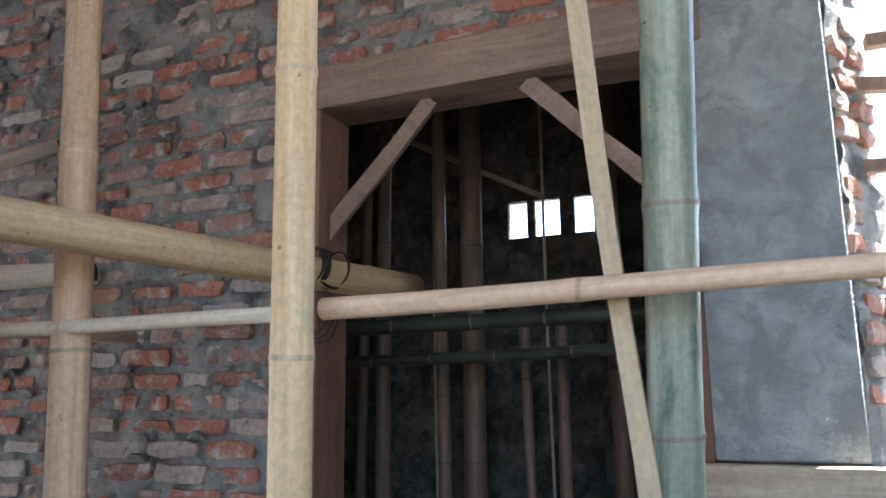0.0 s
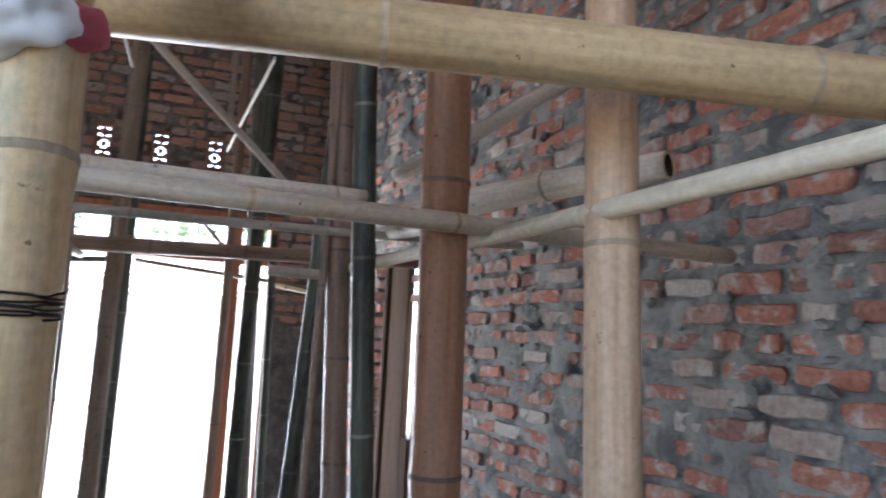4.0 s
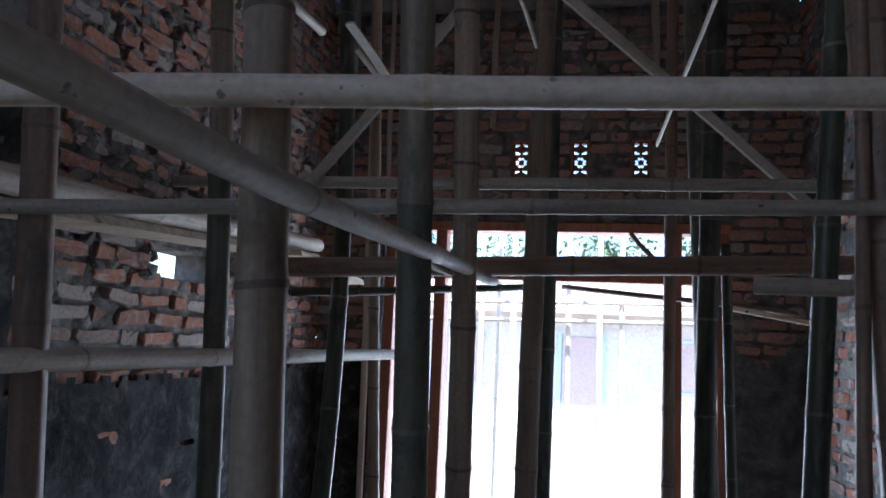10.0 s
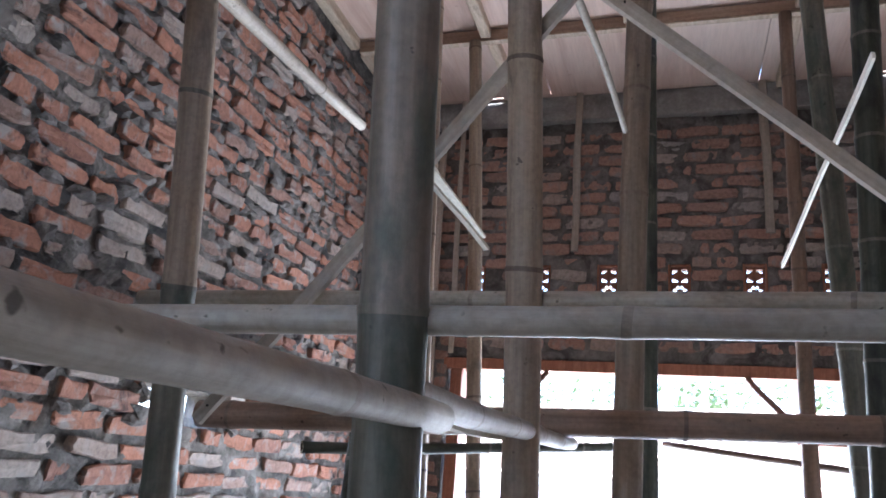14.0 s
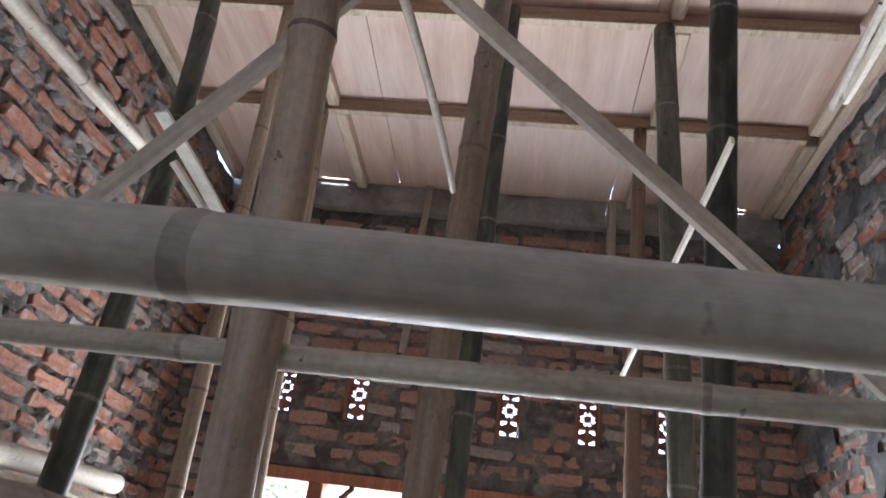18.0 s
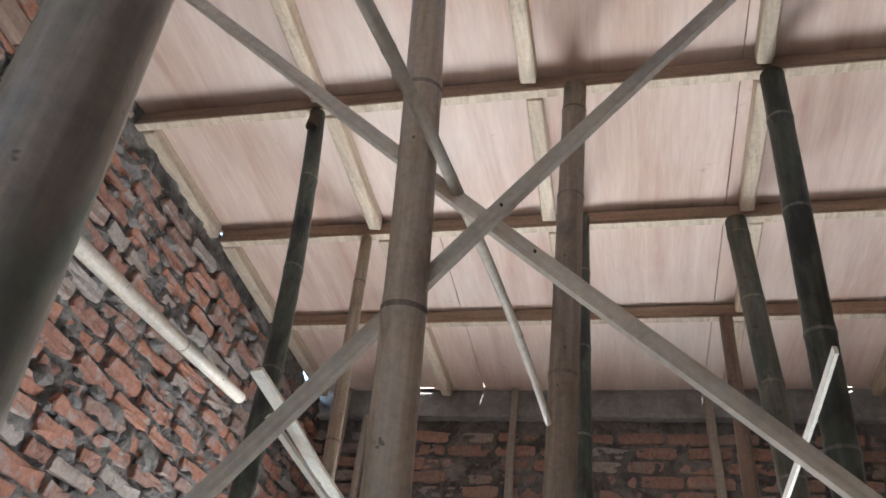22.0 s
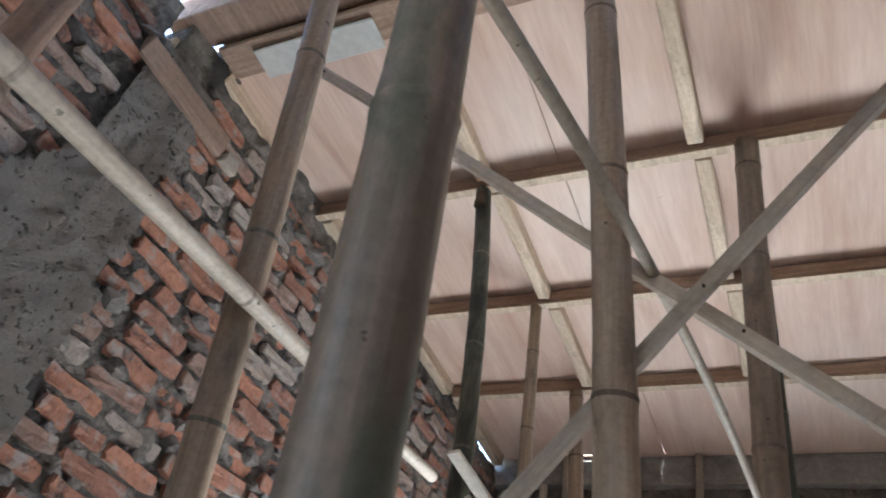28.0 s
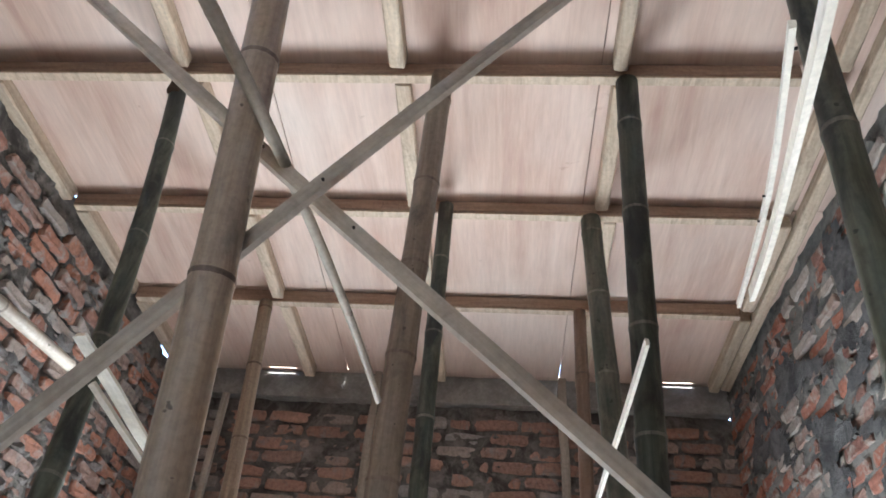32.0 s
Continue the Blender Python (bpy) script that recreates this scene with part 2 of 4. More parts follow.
ORANGE_CLAY = clay("orange_brick_clay", [(0.0, (0.33, 0.165, 0.115)), (0.35, (0.4, 0.2, 0.138)), (0.62, (0.28, 0.15, 0.115)), (0.8, (0.3, 0.215, 0.178)), (1.0, (0.37, 0.325, 0.29))], (0.33, 0.3, 0.275), 0.51, 0.57)
DULL_CLAY = clay("dull_brick_clay", [(0.0, (0.38, 0.225, 0.175)), (0.4, (0.46, 0.285, 0.225)), (0.7, (0.34, 0.215, 0.175)), (0.86, (0.41, 0.335, 0.29)), (1.0, (0.37, 0.35, 0.335))], (0.31, 0.28, 0.26), 0.53, 0.64)
FRESH = culm("yellow_bamboo", (0.46, 0.32, 0.165), (0.66, 0.495, 0.285), (0.36, 0.335, 0.22), 0.57)
BROWN = culm("brown_bamboo", (0.155, 0.1, 0.072), (0.27, 0.185, 0.135), (0.12, 0.095, 0.075), 0.52)
TAN = culm("tan_bamboo", (0.2, 0.15, 0.108), (0.34, 0.265, 0.195), (0.14, 0.11, 0.08), 0.54)
REDBROWN = culm("reddish_bamboo", (0.235, 0.118, 0.066), (0.365, 0.2, 0.118), (0.17, 0.12, 0.09), 0.58)
WARMOLIVE = culm("warm_olive_bamboo", (0.15, 0.12, 0.09), (0.27, 0.215, 0.165), (0.1, 0.108, 0.08), 0.48)
GREEN = culm("dark_green_bamboo", (0.033, 0.039, 0.028), (0.102, 0.108, 0.076), (0.018, 0.018, 0.017), 0.47)
OLIVE = culm("olive_bamboo", (0.075, 0.072, 0.054), (0.16, 0.145, 0.11), (0.05, 0.062, 0.045), 0.47)
GREY = culm("weathered_bamboo", (0.34, 0.29, 0.23), (0.52, 0.46, 0.38), (0.25, 0.21, 0.17), 0.55, 0.55)
RIM = culm("bamboo_node_skin", (0.42, 0.325, 0.205), (0.6, 0.48, 0.33), (0.33, 0.26, 0.17), 0.5, 0.6)
RIM_DARK = culm("dark_bamboo_node_skin", (0.11, 0.1, 0.08), (0.24, 0.22, 0.18), (0.06, 0.058, 0.05), 0.5, 0.6)
RIM_GREY = culm("grey_bamboo_node_skin", (0.23, 0.19, 0.15), (0.4, 0.34, 0.28), (0.15, 0.125, 0.1), 0.5, 0.6)
RIM_BROWN = culm("brown_bamboo_node_skin", (0.13, 0.092, 0.07), (0.24, 0.18, 0.14), (0.09, 0.068, 0.055), 0.5, 0.6)
WHITELATH = lumber("white_split_bamboo", (0.7, 0.66, 0.57), (0.84, 0.81, 0.73), (24, 24, 1.2), (0.55, 0.48, 0.38), 0.68, 0.6)
YSTICK = lumber("yellow_peeled_stick", (0.5, 0.39, 0.24), (0.68, 0.55, 0.37), (24, 24, 1.2), (0.35, 0.25, 0.15), 0.66)
MOTTLED = culm("mottled_bamboo", (0.36, 0.27, 0.18), (0.56, 0.46, 0.33), (0.13, 0.085, 0.06), 0.47, 0.5)
PINKTAN = culm("pinkish_tan_bamboo", (0.46, 0.295, 0.175), (0.66, 0.47, 0.31), (0.38, 0.29, 0.2), 0.58)
# Whitish bamboo for the yard poles, paled to carry the outdoor glare.
GLAREPALE = culm("glare_paled_bamboo", (0.6, 0.53, 0.42), (0.74, 0.68, 0.58), (0.5, 0.43, 0.34), 0.62, 0.5)
PALE = culm("pale_bamboo", (0.54, 0.46, 0.35), (0.7, 0.62, 0.51), (0.42, 0.35, 0.27), 0.62, 0.5)
PALEGREEN = culm("pale_green_bamboo", (0.17, 0.2, 0.155), (0.36, 0.37, 0.29), (0.08, 0.12, 0.09), 0.5, 0.35)
LATH = lumber("pale_split_bamboo", (0.5, 0.42, 0.3), (0.72, 0.64, 0.5), (24, 24, 1.2), (0.3, 0.24, 0.17), 0.66)
GREYLATH = lumber("grey_lath", (0.36, 0.31, 0.26), (0.52, 0.46, 0.39), (24, 24, 1.2), (0.26, 0.22, 0.18), 0.6)
STICK = lumber("peeled_stick", (0.46, 0.32, 0.21), (0.64, 0.47, 0.33), (24, 24, 1.2), (0.35, 0.2, 0.12), 0.64)
TIMBER = lumber("formwork_timber", (0.25, 0.165, 0.12), (0.41, 0.3, 0.23), (18, 1.4, 18), (0.13, 0.09, 0.06), 0.6)
PALETIMBER = lumber("pale_formwork_timber", (0.42, 0.33, 0.24), (0.66, 0.55, 0.42), (1.4, 18, 18), (0.2, 0.16, 0.12), 0.58)
OLDWOOD = lumber("grey_brown_lintel_wood", (0.22, 0.15, 0.115), (0.36, 0.26, 0.2), (1.4, 18, 18), (0.15, 0.11, 0.09), 0.6)
JAMB = lumber("reddish_door_frame_wood", (0.26, 0.1, 0.06), (0.42, 0.19, 0.12), (20, 20, 1.4), (0.14, 0.07, 0.05), 0.66, 0.55)
DARKJAMB = lumber("brown_door_frame_wood", (0.16, 0.085, 0.06), (0.27, 0.15, 0.11), (20, 20, 1.4), (0.08, 0.05, 0.04), 0.62)
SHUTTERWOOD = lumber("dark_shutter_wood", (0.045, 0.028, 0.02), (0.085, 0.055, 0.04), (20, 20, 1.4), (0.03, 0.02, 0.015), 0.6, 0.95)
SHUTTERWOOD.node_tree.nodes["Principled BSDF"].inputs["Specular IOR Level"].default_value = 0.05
PLY = sheeting("plywood")


def solid(name, color, rough=0.7, metal=0.0):
    m, t, b = nodes_of(name, rough, 0.3)
    b.inputs["Metallic"].default_value = metal
    c = blend(t, 0.4, color, ramp(t, grain(t, coords(t), 25, 5), [(0.3, 0.6), (0.7, 1.2)]), "MULTIPLY")
    t.links.new(c, b.inputs["Base Color"])
    return m


WIRE = solid("rusty_binding_wire", (0.035, 0.03, 0.03), 0.6, 0.5)
INSIDE = solid("bamboo_pith", (0.72, 0.62, 0.45), 0.8)
# Dark colour of the tube's inside stands in for shade in cut ends.
HOLLOW_SHADE = solid("bamboo_hollow_shade", (0.1, 0.07, 0.05), 0.9)
# Teal, red and leaf colours are paled to stand in for outdoor glare.
TEAL = solid("glare_paled_teal_paint", (0.55, 0.68, 0.7), 0.6)
MAROON = solid("glare_paled_red_paint", (0.6, 0.48, 0.47), 0.6)
LEAF = solid("leaf", (0.14, 0.19, 0.09), 0.5)
BARK = solid("bark", (0.16, 0.11, 0.08), 0.9)
ROOFTILE = solid("roof_tile", (0.4, 0.3, 0.26), 0.8)
RAG = solid("red_and_white_cloth", (0.45, 0.1, 0.13), 0.95)
GREYSHEET = solid("weathered_grey_sheet", (0.5, 0.5, 0.48), 0.6)
RAGPALE = solid("white_plastic_sack", (0.72, 0.72, 0.72), 0.7)

# ---- building blocks ----


def part(name, bm, mat, parent=None, label="", smooth=False):
    me = bpy.data.meshes.new(name)
    bm.to_mesh(me)
    bm.free()
    me.materials.append(mat)
    if smooth:
        for p in me.polygons:
            p.use_smooth = True
    ob = new(name, me)
    if parent:
        ob.parent = parent
    if label:
        ob["label"] = label
    return ob


def add_box(bm, lo, hi, rough=0.0, bevel=0.0):
    """A box with edges a little bevelled and corners a little off."""
    r = bmesh.ops.create_cube(bm, size=1)
    for v in r["verts"]:
        v.co = Vector([(lo[k] + hi[k]) / 2 + v.co[k] * (hi[k] - lo[k]) + random.uniform(-rough, rough) for k in range(3)])
    if bevel:
        edges = list({e for v in r["verts"] for e in v.link_edges})
        bmesh.ops.bevel(bm, geom=edges, offset=bevel, segments=1, affect="EDGES")


def block(name, lo, hi, mat, parent=None, label="", rough=0.002, bevel=0.004):
    """A sawn piece with its own axes at its middle."""
    mid = Vector([(a + b) / 2 for a, b in zip(lo, hi)])
    bm = bmesh.new()
    add_box(bm, Vector(lo) - mid, Vector(hi) - mid, rough, bevel)
    ob = part(name, bm, mat, parent, label)
    ob.location = mid
    return ob


def board(name, p, q, width, thick, mat, up=(0, 0, 1), label="", parent=None, category="lath", bend=0.0, group=""):
    """A sawn or split strip from p to q, slightly bowed; width lies across up."""
    p, q, up = Vector(p), Vector(q), Vector(up)
    along = (q - p).normalized()
    side = along.cross(up).normalized()
    out = side.cross(along).normalized()
    length = (q - p).length
    n = max(4, int(length / 0.12))
    bm = bmesh.new()
    rings = []
    ph = random.uniform(0, 6)
    for k in range(n + 1):
        s = k / n
        w = width * (0.94 + 0.06 * math.sin(7 * s + ph))
        off = out * (bend * math.sin(math.pi * s)) + side * (0.003 * math.sin(9 * s + ph))
        prof = [(-0.5, -0.5), (-0.42, 0.5), (0.0, 0.62), (0.42, 0.5), (0.5, -0.5), (0.0, -0.4)]
        ring = []
        for a, b in prof:
            world_pt = off + side * (a * w) + out * (b * thick) + along * (length * s)
            ring.append(bm.verts.new((world_pt.dot(side), world_pt.dot(out), world_pt.dot(along))))
        rings.append(ring)
    for r1, r2 in zip(rings, rings[1:]):
        for k in range(6):
            bm.faces.new((r1[k], r1[(k + 1) % 6], r2[(k + 1) % 6], r2[k]))
    bm.faces.new(rings[0][::-1])
    bm.faces.new(rings[-1])
    bmesh.ops.recalc_face_normals(bm, faces=bm.faces)
    ob = part(name, bm, mat, parent)
    ob.matrix_world = Matrix.Translation(p) @ Matrix((side, out, along)).transposed().to_4x4()
    if label:
        tagged(ob, label, category, group)
    return ob


def bamboo(p, q, r, mat, label, taper=0.12, spacing=0.3, bend=0.005, hollow=True, group="bamboo props", name="bamboo_pole", rim=None, segs=14, phase=None, at=None, upper=None, sag=(0.0, 0.0)):
    """A bamboo culm from p to q: hollow ends, internodes a little waisted, a rim at each node."""
    p, q = Vector(p), Vector(q)
    length = (q - p).length
    rim = rim or {GREEN: RIM_DARK, FRESH: RIM, GREY: RIM_GREY, BROWN: RIM_BROWN, REDBROWN: RIM_BROWN, TAN: RIM_BROWN, OLIVE: RIM_DARK, PALE: RIM, PINKTAN: RIM, PALEGREEN: RIM_GREY}.get(mat, mat)
    cuts, z = [], random.uniform(0.08, spacing) if phase is None else phase
    while z < length - 0.03:
        cuts.append(z)
        z += spacing * random.uniform(0.85, 1.2)
    cuts = list(at) if at else cuts
    heights = sorted({0.0, length} | {min(length, max(0, c + d)) for c in cuts for d in (-0.028, -0.01, 0.0, 0.01, 0.028)} | {length * k / 16 for k in range(17)})
    a1, ph = random.uniform(0, 6.28), random.uniform(0, 6.28)
    dx, dy = math.cos(a1) * bend, math.sin(a1) * bend
    turn = (q - p).to_track_quat("Z", "Y")
    bow = turn.inverted() @ Vector((*sag, 0.0))

    def centre(h):
        s = h / length
        w = math.sin(math.pi * s) + 0.35 * math.sin(3 * math.pi * s + ph)
        return dx * w + bow.x * 4 * s * (1 - s), dy * w + bow.y * 4 * s * (1 - s)

    def radius(h):
        base = r * (1 + taper * (0.5 - h / length))
        for c in cuts:
            d = abs(h - c)
            if d < 0.03:
                base *= 1 + 0.05 * (1 - d / 0.03)
        return base

    bm = bmesh.new()
    rings = []
    for h in heights:
        cx, cy = centre(h)
        rr = radius(h)
        rings.append([bm.verts.new((cx + rr * math.cos(2 * math.pi * k / segs), cy + rr * math.sin(2 * math.pi * k / segs) * 0.96, h)) for k in range(segs)])
    for r1, r2 in zip(rings, rings[1:]):
        for k in range(segs):
            bm.faces.new((r1[k], r1[(k + 1) % segs], r2[(k + 1) % segs], r2[k]))
    for ring, h, s in ((rings[0], 0.0, -1), (rings[-1], length, 1)):
        cx, cy = centre(h)
        if not hollow:
            bm.faces.new(ring)
            continue
        inner = [bm.verts.new((cx + (v.co.x - cx) * 0.76, cy + (v.co.y - cy) * 0.76, h)) for v in ring]
        deep = [bm.verts.new((v.co.x, v.co.y, h - s * min(0.09, length / 4))) for v in inner]
        for k in range(segs):
            j = (k + 1) % segs
            bm.faces.new((ring[k], ring[j], inner[j], inner[k]))
            bm.faces.new((inner[k], inner[j], deep[j], deep[k]))
        bm.faces.new(deep)
    bmesh.ops.recalc_face_normals(bm, faces=bm.faces)
    ob = part(name, bm, mat, smooth=True)
    ob.data.materials.append(INSIDE)
    ob.data.materials.append(HOLLOW_SHADE)
    ends = list(ob.data.polygons[-(4 * segs + 2):]) if hollow else []
    for k, f in enumerate(ends):
        f.material_index = 1 if (k % (2 * segs + 1)) % 2 == 0 and len(f.vertices) == 4 else 2
        f.use_smooth = False
    if upper:
        ob.data.materials.append(upper[1])
        for f in ob.data.polygons:
            if f.material_index == 0 and f.center.z > upper[0]:
                f.material_index = 3
    ob.matrix_world = Matrix.Translation(p) @ (q - p).to_track_quat("Z", "Y").to_matrix().to_4x4()
    for c in cuts:
        cx, cy = centre(c)
        bm = bmesh.new()
        rr = radius(c)
        prof = [(1.0, -0.003), (1.022, -0.0012), (1.008, 0.0004), (1.03, 0.0022), (1.0, 0.0055)]
        rings = [[bm.verts.new((cx + rr * s * math.cos(2 * math.pi * k / segs), cy + 0.97 * rr * s * math.sin(2 * math.pi * k / segs), c + dz + 0.002 * math.sin(2 * math.pi * k / segs + ph))) for k in range(segs)] for s, dz in prof]
        for r1, r2 in zip(rings, rings[1:]):
            for k in range(segs):
                bm.faces.new((r1[k], r1[(k + 1) % segs], r2[(k + 1) % segs], r2[k]))
        part("node", bm, rim, ob, smooth=True)
    return tagged(ob, label, "bamboo pole", group)


def post(line, r, mat, label, top=3.8, low=0.0, **more):
    """An upright by its place at 2 m, its lean and, if it is bent, its curve."""
    x, y, ax, ay, cx, cy = (*line, 0.0, 0.0)[:6]
    ends = [(x + ax * (z - 2) + cx * (z - 2) ** 2, y + ay * (z - 2) + cy * (z - 2) ** 2, z) for z in (low, top)]
    rise = (top - low) ** 2 / 4
    return bamboo(*ends, r, mat, label, sag=(-cx * rise, -cy * rise), **more)


def binding(place, axis, r, turns, label, pitch=0.0028, wire=0.0011):
    """One length of thin wire wound round a pole, its ends twisted off."""
    bm = bmesh.new()
    axis = Vector(axis).normalized()
    u = axis.orthogonal().normalized()
    w = axis.cross(u)
    n = 22
    line = []
    for i in range(turns * n + 1):
        k = i / n
        a = 2 * math.pi * k
        wob = 0.55 * pitch * math.sin(a + 1.7 * math.floor(k)) + pitch * 0.4 * math.sin(2.3 * k)
        line.append((u * math.cos(a) + w * math.sin(a)) * (r + 0.0006 * math.sin(5 * k)) + axis * (pitch * (k - turns / 2) + wob))
    end = line[-1]
    line += [end * 1.03 + w * 0.003, end * 1.08 + axis * 0.002 + w * 0.008, end * 1.12 + axis * 0.003 + w * 0.014]
    rings = []
    for i, c in enumerate(line):
        d = (line[min(i + 1, len(line) - 1)] - line[max(i - 1, 0)]).normalized()
        e = d.cross(axis).normalized()
        g = d.cross(e)
        rings.append([bm.verts.new(c + e * (wire * math.cos(b)) + g * (wire * math.sin(b))) for b in (0, 1.05, 2.09, 3.14, 4.19, 5.24)])
    for r1, r2 in zip(rings, rings[1:]):
        for j in range(6):
            bm.faces.new((r1[j], r1[(j + 1) % 6], r2[(j + 1) % 6], r2[j]))
    ob = part("wire_tie", bm, WIRE, smooth=True)
    ob.location = place
    return tagged(ob, label, "wire tie", "wire ties")


def structure(ob, label, category):
    return tagged(ob, label, category, "", "structure")


# ---- ground ----
structure(block("ground", (-70, -70, -0.2), (70, 70, 0), EARTH, rough=0, bevel=0), "bare trodden earth floor and yard of the building site", "ground")

# ---- brick walls ----
BRICKS_TO_LAY = []


def brick_wall(name, start, u, n, length, height, thick, gaps, mortar, label, rough=1.0):
    """A wall core with a rough mortar face; gaps are (u0, u1, z0, z1). Its bricks are laid last."""
    start, u, n = Vector((*start, 0)), Vector((*u, 0)).normalized(), Vector((*n, 0)).normalized()
    turn = Matrix((u, n, Vector((0, 0, 1)))).transposed().to_4x4()
    place = Matrix.Translation(start) @ turn
    us = sorted({0.0, length} | {g for s in gaps for g in s[:2]})
    zs = sorted({0.0, height} | {g for s in gaps for g in s[2:]})
    bm = bmesh.new()
    for u0, u1 in zip(us, us[1:]):
        for z0, z1 in zip(zs, zs[1:]):
            if not any(g[0] <= (u0 + u1) / 2 <= g[1] and g[2] <= (z0 + z1) / 2 <= g[3] for g in gaps):
                add_box(bm, (u0, -thick, z0), (u1, -0.004, z1))
    core = part(name, bm, mortar)
    core.matrix_world = place
    structure(core, label, "wall")
    step = 0.021
    nu, nz = int(length / step), int(height / step)
    verts = []
    for j in range(nz + 1):
        for i in range(nu + 1):
            a, z = length * i / nu, height * j / nz
            q = Vector((a + start.x * 3, z, start.y * 5))
            d = rough * (0.010 * noise.noise(q * 11) + 0.009 * noise.noise(q * 25) + 0.005 * noise.noise(q * 55))
            verts.append((a, 0.004 + d, z))
    faces = []
    for j in range(nz):
        for i in range(nu):
            a, z = length * (i + 0.5) / nu, height * (j + 0.5) / nz
            if not any(g[0] - 0.002 <= a <= g[1] + 0.002 and g[2] - 0.002 <= z <= g[3] + 0.002 for g in gaps):
                k = j * (nu + 1) + i
                faces.append((k, k + 1, k + nu + 2, k + nu + 1))
    me = bpy.data.meshes.new("mortar_face")
    me.from_pydata(verts, [], faces)
    me.materials.append(mortar)
    me.polygons.foreach_set("use_smooth", [True] * len(me.polygons))
    face = new("mortar_face", me)
    face.parent = core
    face["kind"] = "stuff"
    return core


def lay(core, length, height, gaps, clay_mat, near, course=0.069, brick=0.2, plain=(), wild=1.0, proud=0.006, fill=(0.66, 0.8), joint=(0.012, 0.03)):
    BRICKS_TO_LAY.append((core, length, height, gaps, clay_mat, near, course, brick, plain, wild, proud, fill, joint))


RIGHT_U = (1, 0.036)
right_gaps = [(0.94, 1.72, 0.0, 2.12), (4.22, 5.45, 0.0, 2.7)]
wall_right = brick_wall("wall_right", (-6.2, 2.83), RIGHT_U, (0.036, -1), 5.74, 3.86, 0.15, right_gaps, MORTAR, "brick side wall with smeared grey mortar and a framed doorway", 1.1)
lay(wall_right, 5.74, 3.86, right_gaps, RED_CLAY, (2.2, 5.4, 1.2, 3.4), plain=[(5.43, 5.74, 1.5, 3.86)], brick=0.185, wild=1.7, proud=0.009, fill=(0.64, 0.84), joint=(0.008, 0.026))
left_gaps = [(2.7, 3.12, 1.925, 2.04), (1.71, 1.765, 3.715, 3.86), (4.12, 4.4, 3.792, 3.86)]
wall_left = brick_wall("wall_left", (-1.75, 0.0), (-1, 0.027), (0.027, 1), 4.45, 3.86, 0.15, left_gaps, MORTAR_OLD, "rough orange brick wall with black mouldy mortar", 1.7)
lay(wall_left, 4.45, 3.79, left_gaps, ORANGE_CLAY, (1.6, 4.4, 1.5, 3.8), plain=[(1.7, 1.94, 0.0, 3.86)], wild=2.2, proud=0.015, fill=(0.7, 0.9), joint=(0.008, 0.028))
far_gaps = [(0.38, 2.31, 0.0, 2.44)] + [(y - 0.055 - 0.12, y + 0.055 - 0.12, 2.665, 2.925) for y in (0.61, 0.95, 1.29, 1.63, 1.97, 2.31)]
wall_far = brick_wall("wall_far", (-6.2, 0.12), (0, 1), (1, 0), 2.76, 3.71, 0.15, far_gaps, MORTAR_BROWN, "dull red brick end wall above a wide wooden door frame", 1.5)
lay(wall_far, 2.76, 3.71, far_gaps, DULL_CLAY, (0.2, 2.6, 1.8, 3.73), wild=2.0, proud=0.011, fill=(0.72, 0.9), joint=(0.008, 0.022))


def damp_patch(core, u0, u1, top, seed, mat=None, low=0.0, cover=0.6, lift=0.036):
    """Rough dark render smeared over the foot of a wall, with a ragged upper edge."""
    step = 0.022
    nu, nz = int((u1 - u0) / step), int((top + 0.15 - low) / step)
    verts = [(u0 + step * i, lift + 0.014 * noise.noise(Vector((i * step * 9, j * step * 9, seed))) + 0.008 * noise.noise(Vector((i * step * 30, j * step * 30, seed))), low + j * step) for j in range(nz + 1) for i in range(nu + 1)]
    faces = []
    for j in range(nz):
        for i in range(nu):
            edge = top + 0.16 * noise.noise(Vector((i * step * 3.5, 5.0, seed))) + 0.07 * noise.noise(Vector((i * step * 14, 9.0, seed)))
            hole = noise.noise(Vector((i * step * 5, j * step * 9, seed + 7)))
            if low + j * step < edge and hole < cover:
                k = j * (nu + 1) + i
                faces.append((k, k + 1, k + nu + 2, k + nu + 1))
    me = bpy.data.meshes.new("damp_render")
    me.from_pydata(verts, [], faces)
    me.materials.append(mat or DAMP)
    me.polygons.foreach_set("use_smooth", [True] * len(me.polygons))
    ob = new("damp_render", me)
    ob.parent = core
    ob["label"] = "rough render smeared over the bricks"


damp_patch(wall_left, 1.98, 4.45, 1.55, 3.0)
damp_patch(wall_left, 1.68, 2.02, 2.4, 5.0)

damp_patch(wall_far, 2.31, 2.76, 1.75, 8.0, GREYRENDER)
damp_patch(wall_right, 0.0, 2.3, 3.7, 17.0, GREYRENDER, 2.2, -0.1, 0.02)
damp_patch(wall_far, 0.0, 0.36, 1.6, 12.0)


